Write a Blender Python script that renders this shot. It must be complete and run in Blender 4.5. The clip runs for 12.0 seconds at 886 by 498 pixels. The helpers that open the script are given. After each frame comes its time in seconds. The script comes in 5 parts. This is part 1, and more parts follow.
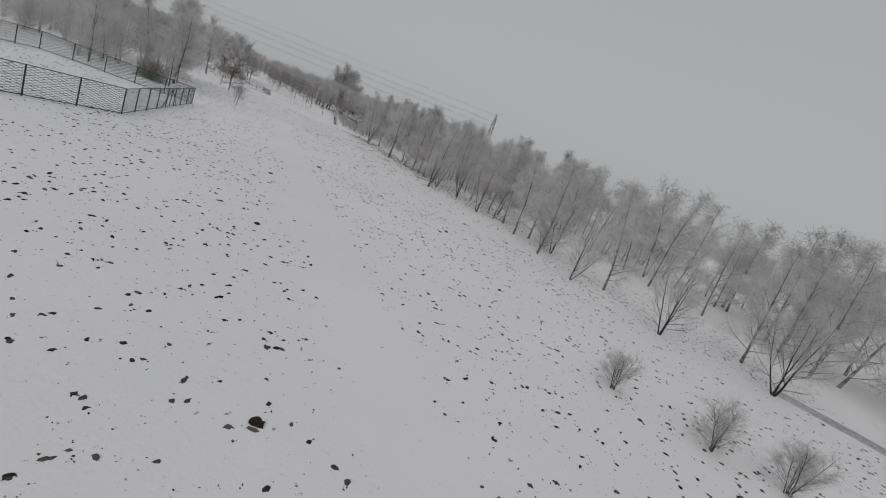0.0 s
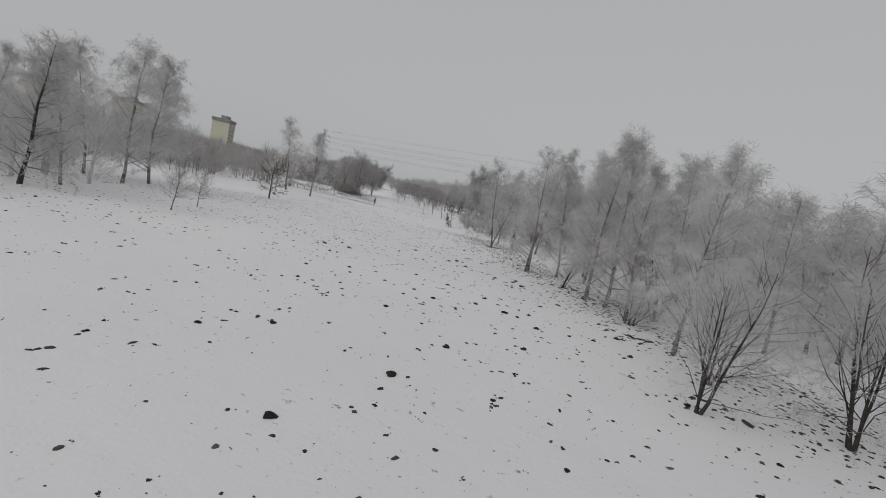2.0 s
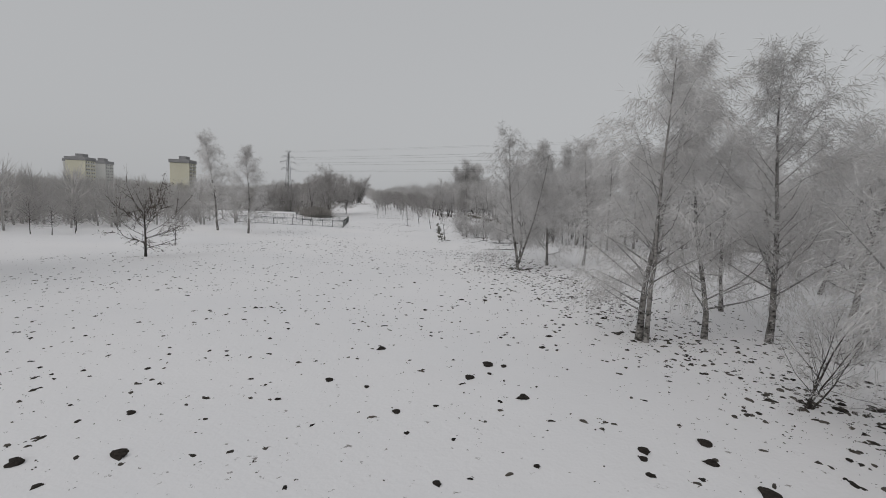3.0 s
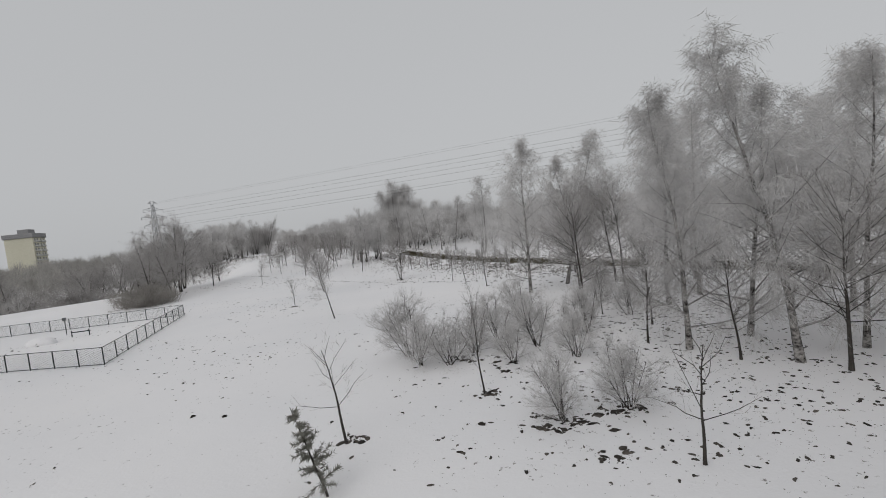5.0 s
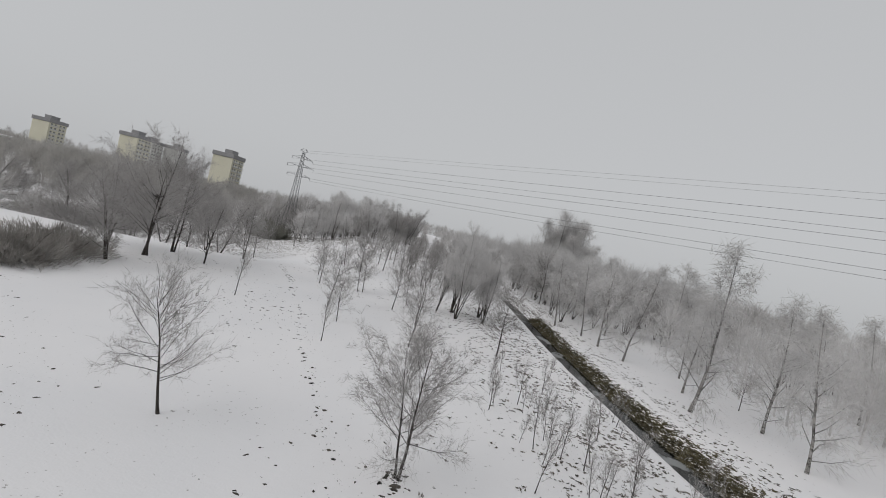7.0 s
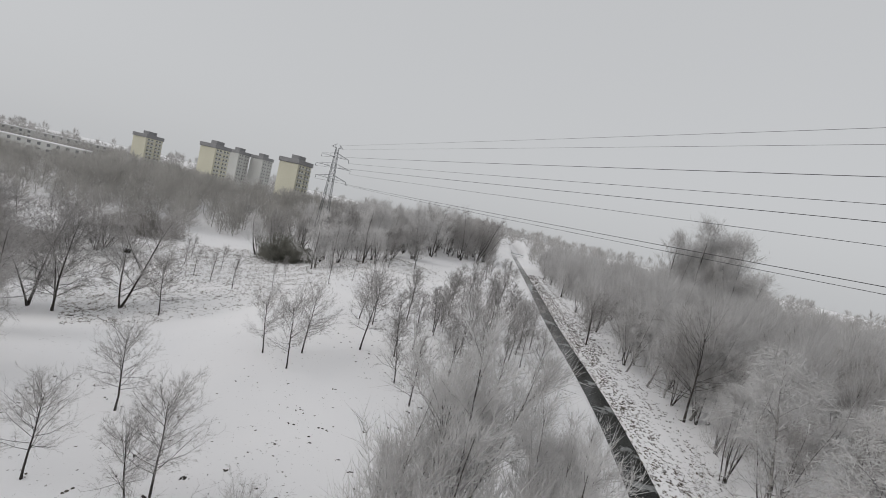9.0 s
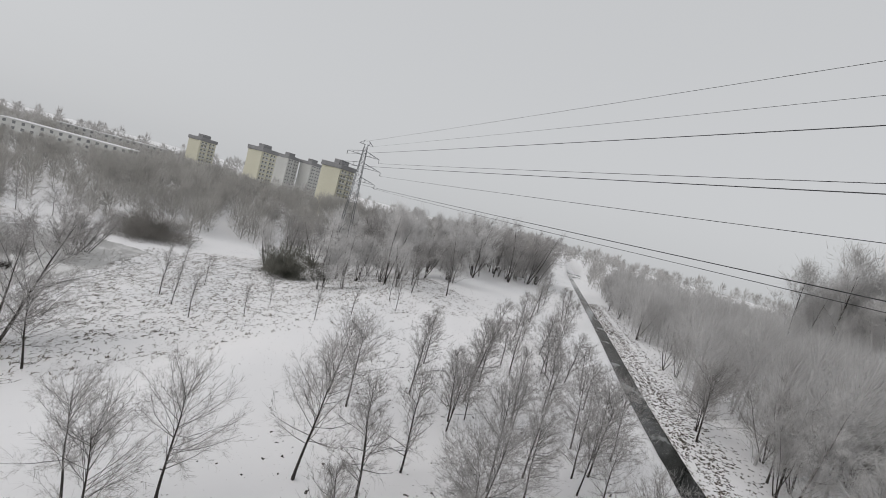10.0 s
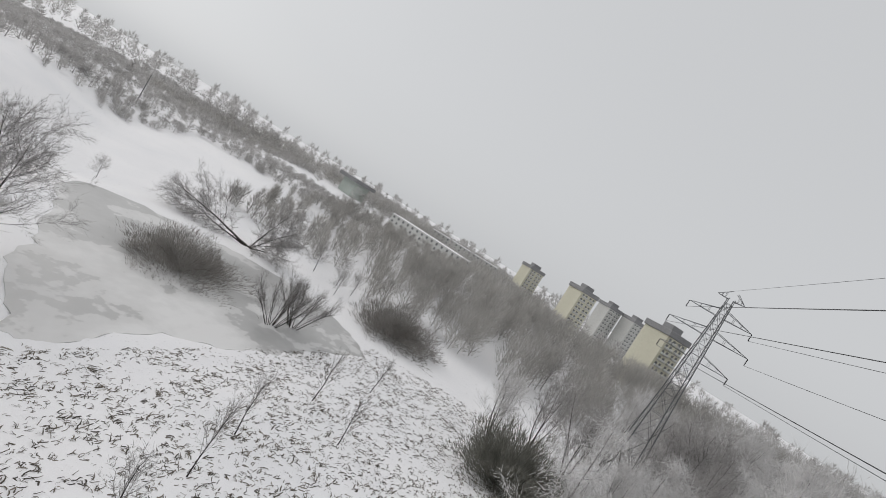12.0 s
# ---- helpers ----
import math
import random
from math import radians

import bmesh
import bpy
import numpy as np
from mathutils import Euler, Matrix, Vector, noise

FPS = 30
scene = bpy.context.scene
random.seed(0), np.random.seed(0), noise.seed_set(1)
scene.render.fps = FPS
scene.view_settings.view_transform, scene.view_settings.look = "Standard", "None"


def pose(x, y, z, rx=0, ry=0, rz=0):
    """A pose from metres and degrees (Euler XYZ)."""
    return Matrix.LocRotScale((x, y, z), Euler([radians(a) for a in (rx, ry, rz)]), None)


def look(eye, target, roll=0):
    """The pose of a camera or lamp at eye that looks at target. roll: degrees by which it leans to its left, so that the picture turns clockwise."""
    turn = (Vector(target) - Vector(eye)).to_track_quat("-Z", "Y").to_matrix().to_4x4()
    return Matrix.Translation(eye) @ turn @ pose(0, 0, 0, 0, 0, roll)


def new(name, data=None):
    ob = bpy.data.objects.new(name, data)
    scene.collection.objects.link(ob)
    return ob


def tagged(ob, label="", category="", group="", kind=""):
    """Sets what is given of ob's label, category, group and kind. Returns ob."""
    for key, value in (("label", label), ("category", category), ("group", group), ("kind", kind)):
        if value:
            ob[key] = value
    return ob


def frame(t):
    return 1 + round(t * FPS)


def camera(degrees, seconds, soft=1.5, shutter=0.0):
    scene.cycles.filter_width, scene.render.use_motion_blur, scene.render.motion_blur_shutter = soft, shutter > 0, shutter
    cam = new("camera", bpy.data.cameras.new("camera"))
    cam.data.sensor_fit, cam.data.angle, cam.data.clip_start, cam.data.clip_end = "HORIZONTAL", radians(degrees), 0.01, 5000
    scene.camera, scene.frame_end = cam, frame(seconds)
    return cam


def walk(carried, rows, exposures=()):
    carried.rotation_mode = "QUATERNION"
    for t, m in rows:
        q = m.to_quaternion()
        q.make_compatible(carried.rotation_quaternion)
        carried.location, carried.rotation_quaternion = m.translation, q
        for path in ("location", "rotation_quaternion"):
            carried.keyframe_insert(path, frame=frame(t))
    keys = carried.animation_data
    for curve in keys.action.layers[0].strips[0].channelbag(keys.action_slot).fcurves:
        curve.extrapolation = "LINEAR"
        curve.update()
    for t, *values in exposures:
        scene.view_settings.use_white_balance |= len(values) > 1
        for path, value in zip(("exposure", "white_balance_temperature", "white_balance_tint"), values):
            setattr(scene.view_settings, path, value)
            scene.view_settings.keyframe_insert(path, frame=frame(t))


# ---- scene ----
cam = camera(90.4, 12.0, soft=0.9)
PATH = [
    (0, (2.61, 1.78, 6.84), (2.711, 11.541, 4.677), 22.12),
    (0.5, (3.70, 14.81, 5.73), (2.653, 24.570, 3.828), 20.13),
    (1, (2.05, 28.39, 4.96), (-0.620, 37.934, 3.629), 23.39),
    (1.5, (-1.05, 41.30, 4.78), (-4.801, 50.504, 3.704), 20.83),
    (2, (-5.70, 53.49, 5.05), (-9.531, 62.666, 3.991), 12.30),
    (2.5, (-10.58, 65.00, 5.26), (-14.325, 74.217, 4.212), 5.09),
    (3, (-15.65, 76.15, 5.58), (-19.378, 85.371, 4.580), 2.10),
    (3.2, (-17.36, 80.53, 5.64), (-21.213, 89.704, 4.685), 1.53),
    (4.8, (-30.95, 120.13, 7.98), (-33.544, 129.777, 7.418), -7.48),
    (5, (-32.83, 125.21, 8.16), (-35.204, 134.912, 7.639), -6.87),
    (5.5, (-35.62, 138.33, 9.66), (-38.091, 148.001, 8.972), -3.74),
    (6, (-38.38, 151.84, 10.11), (-41.882, 161.201, 9.922), 5.45),
    (6.5, (-41.64, 164.84, 10.43), (-46.498, 173.575, 10.556), 13.23),
    (7, (-45.73, 177.37, 12.17), (-51.521, 185.519, 11.959), 13.79),
    (7.2, (-47.76, 181.14, 11.84), (-53.702, 189.180, 11.787), 13.74),
    (8.8, (-66.70, 217.66, 18.94), (-74.025, 224.439, 18.278), 14.35),
    (9, (-70.27, 221.62, 19.19), (-77.691, 228.293, 18.518), 13.25),
    (9.5, (-79.35, 230.89, 19.66), (-86.974, 237.308, 18.874), 11.93),
    (10, (-87.99, 239.45, 20.00), (-96.149, 245.197, 19.301), 15.32),
    (10.5, (-97.97, 247.57, 20.70), (-106.988, 251.870, 20.158), 22.28),
    (10.6, (-100.34, 249.36, 20.61), (-109.566, 253.183, 20.077), 24.07),
    (10.7, (-102.54, 251.11, 20.66), (-112.028, 254.226, 20.126), 27.62),
    (10.8, (-104.48, 252.77, 20.95), (-114.257, 254.790, 20.361), 36.12),
    (10.9, (-106.17, 254.30, 21.53), (-116.092, 255.228, 20.704), 44.60),
    (11, (-107.72, 255.64, 22.33), (-117.641, 255.541, 21.092), 52.99),
    (11.1, (-109.29, 256.75, 23.16), (-119.089, 255.693, 21.446), 61.25),
    (11.2, (-111.07, 257.66, 23.74), (-120.615, 255.714, 21.497), 69.37),
    (11.3, (-113.16, 258.36, 23.87), (-122.535, 255.905, 21.408), 72.83),
    (11.4, (-115.61, 258.84, 23.50), (-125.045, 256.271, 21.402), 67.12),
    (11.5, (-118.37, 259.05, 22.80), (-127.863, 256.408, 21.071), 61.47),
    (11.6, (-121.34, 258.98, 22.03), (-130.935, 256.523, 20.649), 55.50),
    (11.7, (-124.38, 258.67, 21.41), (-134.070, 256.448, 20.366), 49.50),
    (11.8, (-127.39, 258.24, 21.07), (-137.156, 256.233, 20.238), 43.58),
    (11.9, (-130.36, 257.76, 20.97), (-140.180, 255.999, 20.331), 37.63),
    (12, (-133.28, 257.28, 21.01), (-143.158, 255.781, 20.535), 31.67),
]
walk(cam, [(t, look(eye, target, roll)) for t, eye, target, roll in PATH],
     exposures=[(0, -0.34), (0.5, -0.32), (1.5, -0.27), (2.5, -0.20), (3.2, -0.13), (5.0, -0.03), (6.5, 0.03), (9.0, 0.14), (10.5, 0.25), (11.5, 0.26), (12.0, 0.25)])

# ---- light: thin winter overcast ----
SUN_EL, SUN_AZ = 38.0, 200.0
world = bpy.data.worlds.new("winter_sky")
scene.world = world
world.use_nodes = True
wn, wl = world.node_tree.nodes, world.node_tree.links
wn.clear()
sky = wn.new("ShaderNodeTexSky")
sky.sky_type, sky.sun_disc = "NISHITA", False
sky.sun_elevation, sky.sun_rotation = radians(SUN_EL), radians(SUN_AZ)
sky.air_density, sky.dust_density = 1.0, 4.0
grey = wn.new("ShaderNodeHueSaturation")
grey.inputs["Saturation"].default_value = 0.12
veil = wn.new("ShaderNodeMix")
veil.data_type = "RGBA"
veil.inputs[0].default_value = 0.86
veil.inputs[7].default_value = (5.18, 5.28, 5.42, 1)
back = wn.new("ShaderNodeBackground")
back.inputs[1].default_value = 0.1
wout = wn.new("ShaderNodeOutputWorld")
wl.new(sky.outputs[0], grey.inputs["Color"])
wl.new(grey.outputs[0], veil.inputs[6])
wl.new(veil.outputs[2], back.inputs[0])
wl.new(back.outputs[0], wout.inputs[0])

sun = new("sun", bpy.data.lights.new("sun", "SUN"))
sun.data.energy, sun.data.angle, sun.data.color = 0.75, radians(50), (1.0, 0.965, 0.94)
sun.matrix_world = pose(0, 0, 80, 90 - SUN_EL, 0, 180 - SUN_AZ)


# ---- materials ----
def shader(name, rough=0.8, metal=0.0, spec=0.3):
    m = bpy.data.materials.new(name)
    m.use_nodes = True
    b = m.node_tree.nodes["Principled BSDF"]
    b.inputs["Roughness"].default_value, b.inputs["Metallic"].default_value = rough, metal
    b.inputs["Specular IOR Level"].default_value = spec
    return m, m.node_tree.nodes, m.node_tree.links, b


def noise_node(nodes, links, scale, detail=4.0, rough=0.55, vector=None):
    n = nodes.new("ShaderNodeTexNoise")
    n.inputs["Scale"].default_value, n.inputs["Detail"].default_value = scale, detail
    n.inputs["Roughness"].default_value = rough
    if vector:
        links.new(vector, n.inputs["Vector"])
    return n


def ramp(nodes, links, source, stops):
    r = nodes.new("ShaderNodeValToRGB")
    while len(r.color_ramp.elements) < len(stops):
        r.color_ramp.elements.new(0.5)
    for e, (p, c) in zip(r.color_ramp.elements, stops):
        e.position, e.color = p, (*c, 1) if len(c) == 3 else c
    links.new(source, r.inputs[0])
    return r


def blend(nodes, links, factor, a, b, mode="MIX"):
    m = nodes.new("ShaderNodeMix")
    m.data_type, m.blend_type = "RGBA", mode
    for socket, v in ((m.inputs[0], factor), (m.inputs[6], a), (m.inputs[7], b)):
        if isinstance(v, (int, float)):
            socket.default_value = v
        elif isinstance(v, tuple):
            socket.default_value = (*v, 1)
        else:
            links.new(v, socket)
    return m.outputs[2]


def bump(nodes, links, b, height, strength, distance):
    n = nodes.new("ShaderNodeBump")
    n.inputs["Strength"].default_value, n.inputs["Distance"].default_value = strength, distance
    links.new(height, n.inputs["Height"])
    links.new(n.outputs[0], b.inputs["Normal"])


def place_node(nodes):
    return nodes.new("ShaderNodeTexCoord").outputs["Object"]


def two_tone(name, dark, light, scale=2.0, fine=30.0, rough=0.8, metal=0.0, spec=0.3, relief=0.3, depth=0.01, by_object=0.0, stretch=None, clear=0.0, low=0.35, high=0.65, by_piece=None):
    """A grained surface: colour wanders at two scales, with fine relief; by_object shifts the tone from copy to copy, by_piece from clod to clod."""
    m, n, l, b = shader(name, rough, metal, spec)
    v = place_node(n)
    if stretch:
        mp = n.new("ShaderNodeMapping")
        mp.inputs["Scale"].default_value = stretch
        l.new(v, mp.inputs[0])
        v = mp.outputs[0]
    big, small = noise_node(n, l, scale, vector=v), noise_node(n, l, fine, vector=v)
    add = n.new("ShaderNodeMath")
    add.operation = "MULTIPLY_ADD"
    add.inputs[1].default_value = 0.5
    l.new(big.outputs[0], add.inputs[0])
    half = n.new("ShaderNodeMath")
    half.operation = "MULTIPLY"
    half.inputs[1].default_value = 0.5
    l.new(small.outputs[0], half.inputs[0])
    l.new(half.outputs[0], add.inputs[2])
    colour = ramp(n, l, add.outputs[0], [(low, dark), (high, light)]).outputs[0]
    if by_object:
        info = n.new("ShaderNodeObjectInfo")
        tone = ramp(n, l, info.outputs["Random"], [(0, (1 - by_object,) * 3), (1, (1.0,) * 3)])
        colour = blend(n, l, 1.0, colour, tone.outputs[0], "MULTIPLY")
    if by_piece:
        piece = n.new("ShaderNodeNewGeometry")
        tone = ramp(n, l, piece.outputs["Random Per Island"], [(0, (by_piece[0],) * 3), (1, (by_piece[1],) * 3)])
        colour = blend(n, l, 1.0, colour, tone.outputs[0], "MULTIPLY")
    l.new(colour, b.inputs["Base Color"])
    if clear:
        # frost crystals let part of the light through
        glow, mixed = n.new("ShaderNodeBsdfTranslucent"), n.new("ShaderNodeMixShader")
        mixed.inputs[0].default_value = clear
        l.new(colour, glow.inputs[0])
        l.new(b.outputs[0], mixed.inputs[1])
        l.new(glow.outputs[0], mixed.inputs[2])
        l.new(mixed.outputs[0], n["Material Output"].inputs[0])
    if relief:
        bump(n, l, b, small.outputs[0], relief, depth)
    return m


def snow_material():
    m, n, l, b = shader("snow", 0.65, 0, 0.25)
    v = place_node(n)
    wide, drift, grain = noise_node(n, l, 0.05, 3, vector=v), noise_node(n, l, 0.6, 5, vector=v), noise_node(n, l, 9.0, 5, vector=v)
    white = ramp(n, l, wide.outputs[0], [(0.3, (0.77, 0.77, 0.785)), (0.7, (0.84, 0.83, 0.835))]).outputs[0]
    # bare crumbs of soil and dead grass that lie open between the drifts
    fleck = noise_node(n, l, 3.2, 6, 0.68, v)
    where = noise_node(n, l, 0.16, 4, 0.6, v)
    less = n.new("ShaderNodeMath")
    less.operation = "MULTIPLY_ADD"
    less.inputs[1].default_value = 0.22
    l.new(where.outputs[0], less.inputs[0])
    l.new(fleck.outputs[0], less.inputs[2])
    open_soil = ramp(n, l, less.outputs[0], [(0.762, (0, 0, 0)), (0.80, (1, 1, 1))]).outputs[0]
    soil = ramp(n, l, grain.outputs[0], [(0.3, (0.05, 0.042, 0.036)), (0.7, (0.20, 0.175, 0.15))]).outputs[0]
    thin = blend(n, l, 0.75, (0, 0, 0), open_soil)
    l.new(blend(n, l, thin, white, soil), b.inputs["Base Color"])
    h = n.new("ShaderNodeMath")
    h.operation = "MULTIPLY_ADD"
    h.inputs[1].default_value = 0.25
    l.new(grain.outputs[0], h.inputs[0])
    l.new(drift.outputs[0], h.inputs[2])
    bump(n, l, b, h.outputs[0], 0.55, 0.09)
    return m


SNOW = snow_material()
SOIL = two_tone("dark_soil", (0.018, 0.015, 0.013), (0.06, 0.05, 0.043), 3, 25, 0.95, relief=0.8, depth=0.03, by_object=0.3)
TUFT = two_tone("dead_grass", (0.07, 0.062, 0.053), (0.24, 0.21, 0.175), 0.5, 6, 0.9, relief=0, by_piece=(0.35, 1.35))
CRUMB = two_tone("soil_crumbs", (0.04, 0.036, 0.032), (0.13, 0.115, 0.10), 0.5, 6, 0.95, relief=0, by_piece=(0.2, 1.15))
SEDGE = two_tone("wet_sedge", (0.055, 0.05, 0.032), (0.17, 0.15, 0.095), 0.5, 6, 0.9, relief=0)
BARK = two_tone("dark_bark", (0.022, 0.019, 0.017), (0.09, 0.08, 0.072), 3, 18, 0.9, relief=0.6, depth=0.02, by_object=0.3, stretch=(3, 3, 1))
BIRCH = two_tone("birch_bark", (0.022, 0.02, 0.018), (0.36, 0.345, 0.33), 1.3, 5, 0.8, relief=0.4, depth=0.01, by_object=0.25, stretch=(1, 1, 1.6), low=0.38, high=0.56)
RIMED_BARK = two_tone("rimed_bark", (0.13, 0.124, 0.12), (0.50, 0.49, 0.48), 2.2, 9, 0.9, relief=0, by_object=0.2)
DEAD_LEAF = two_tone("withered_leaves", (0.05, 0.042, 0.036), (0.17, 0.145, 0.125), 1.5, 8, 0.9, relief=0)
FROST = two_tone("hoar_frost_twigs", (0.52, 0.508, 0.50), (0.86, 0.85, 0.845), 0.35, 3, 0.85, spec=0.2, relief=0, by_object=0.15, clear=0.5)
FROST_THIN = two_tone("rimed_twigs", (0.27, 0.255, 0.245), (0.60, 0.585, 0.575), 0.5, 4, 0.85, spec=0.2, relief=0, by_object=0.2, clear=0.3)
BRUSH = two_tone("dark_brushwood", (0.22, 0.205, 0.188), (0.50, 0.48, 0.455), 0.5, 4, 0.9, relief=0, by_object=0.2, clear=0.2)
GREENERY = two_tone("evergreen_leaves", (0.12, 0.12, 0.10), (0.36, 0.355, 0.315), 0.8, 6, 0.8, relief=0, by_object=0.2, clear=0.15)
FARWOOD = two_tone("far_twigs", (0.36, 0.35, 0.34), (0.62, 0.605, 0.595), 0.03, 0.5, 0.9, relief=0, clear=0.35)
# brown twigs lightened in base colour to stand in for distance haze
HAZED_BROWNWOOD = two_tone("haze_paled_brown_twigs", (0.34, 0.33, 0.312), (0.55, 0.535, 0.512), 0.03, 0.5, 0.9, relief=0, clear=0.3)
STEEL = two_tone("galvanised_steel", (0.10, 0.105, 0.11), (0.20, 0.205, 0.21), 0.8, 12, 0.55, 0.5, relief=0)
POST = two_tone("painted_fence_steel", (0.025, 0.032, 0.032), (0.06, 0.07, 0.068), 1, 14, 0.6, 0.2, relief=0)
COURT = two_tone("green_painted_steel", (0.022, 0.05, 0.045), (0.05, 0.10, 0.088), 1, 14, 0.6, 0.1, relief=0)
CABLE = two_tone("cable", (0.02, 0.02, 0.021), (0.05, 0.05, 0.052), 1, 5, 0.6, 0.3, relief=0)
# yellow wall paint, greyed and paled here to include the distance haze
HAZED_YELLOW = two_tone("haze_paled_yellow_render", (0.60, 0.58, 0.465), (0.68, 0.66, 0.545), 0.05, 1.5, 0.9, relief=0.1)
PALE = two_tone("pale_render", (0.52, 0.52, 0.50), (0.62, 0.62, 0.60), 0.05, 1.5, 0.9, relief=0.1)
MINT = two_tone("mint_grey_panels", (0.42, 0.47, 0.43), (0.52, 0.56, 0.52), 0.05, 1.0, 0.8, relief=0.1)
# dark roofing, its colour raised for the haze between it and the camera
HAZED_ROOF = two_tone("haze_paled_roof_sheet", (0.20, 0.20, 0.205), (0.32, 0.32, 0.325), 0.1, 2, 0.7, relief=0.1)
GLASS = two_tone("window_glass", (0.16, 0.165, 0.17), (0.26, 0.265, 0.27), 0.2, 1, 0.2, spec=0.5, relief=0)
ASPHALT = two_tone("slushy_asphalt", (0.22, 0.22, 0.225), (0.62, 0.62, 0.63), 0.2, 3, 0.7, relief=0.3)


def water_material():
    m, n, l, b = shader("canal_water", 0.08, 0, 0.3)
    v = place_node(n)
    ripple, sheet = noise_node(n, l, 1.6, 3, vector=v), noise_node(n, l, 0.22, 5, 0.6, v)
    l.new(ramp(n, l, sheet.outputs[0], [(0.50, (0.012, 0.014, 0.013)), (0.58, (0.03, 0.032, 0.03)), (0.63, (0.26, 0.27, 0.27))]).outputs[0], b.inputs["Base Color"])
    l.new(ramp(n, l, sheet.outputs[0], [(0.55, (0.06,) * 3), (0.63, (0.5,) * 3)]).outputs[0], b.inputs["Roughness"])
    bump(n, l, b, ripple.outputs[0], 0.12, 0.03)
    return m


WATER = water_material()


def ice_material():
    """Snow-dusted ice, darker where melt water stands on it."""
    m, n, l, b = shader("snow_dusted_ice", 0.5, 0, 0.4)
    v = place_node(n)
    wet, dust = noise_node(n, l, 0.055, 5, 0.6, v), noise_node(n, l, 0.5, 4, vector=v)
    mix = n.new("ShaderNodeMath")
    mix.operation = "MULTIPLY_ADD"
    mix.inputs[1].default_value = 0.12
    l.new(dust.outputs[0], mix.inputs[0])
    l.new(wet.outputs[0], mix.inputs[2])
    l.new(ramp(n, l, mix.outputs[0], [(0.44, (0.68, 0.675, 0.67)), (0.545, (0.58, 0.575, 0.57)), (0.56, (0.43, 0.427, 0.423)), (0.70, (0.36, 0.357, 0.353))]).outputs[0], b.inputs["Base Color"])
    l.new(ramp(n, l, mix.outputs[0], [(0.52, (0.65,) * 3), (0.57, (0.3,) * 3)]).outputs[0], b.inputs["Roughness"])
    return m


ICE = ice_material()


# ---- mesh helpers ----
def mesh_of(name, verts, faces, material, smooth=False, slots=None):
    me = bpy.data.meshes.new(name)
    me.from_pydata([tuple(v) for v in verts], [], faces)
    for m in material if isinstance(material, tuple) else (material,):
        me.materials.append(m)
    if slots:
        me.polygons.foreach_set("material_index", slots)
    if smooth:
        me.polygons.foreach_set("use_smooth", [True] * len(me.polygons))
    me.update()
    return me


def part_mesh(name, me, parent, label=""):
    ob = new(name, me)
    ob.parent = parent
    return tagged(ob, label)


def part(name, bm, material, parent, label=""):
    me = bpy.data.meshes.new(name)
    bm.to_mesh(me)
    bm.free()
    me.materials.append(material)
    return part_mesh(name, me, parent, label)


def add_box(bm, x, y, z, sx, sy, sz, bevel=0.0):
    got = bmesh.ops.create_cube(bm, size=1.0, matrix=Matrix.Translation((x, y, z)) @ Matrix.Diagonal((sx, sy, sz, 1)))
    if bevel:
        edges = {e for v in got["verts"] for e in v.link_edges}
        bmesh.ops.bevel(bm, geom=list(edges), offset=bevel, segments=1, affect="EDGES")


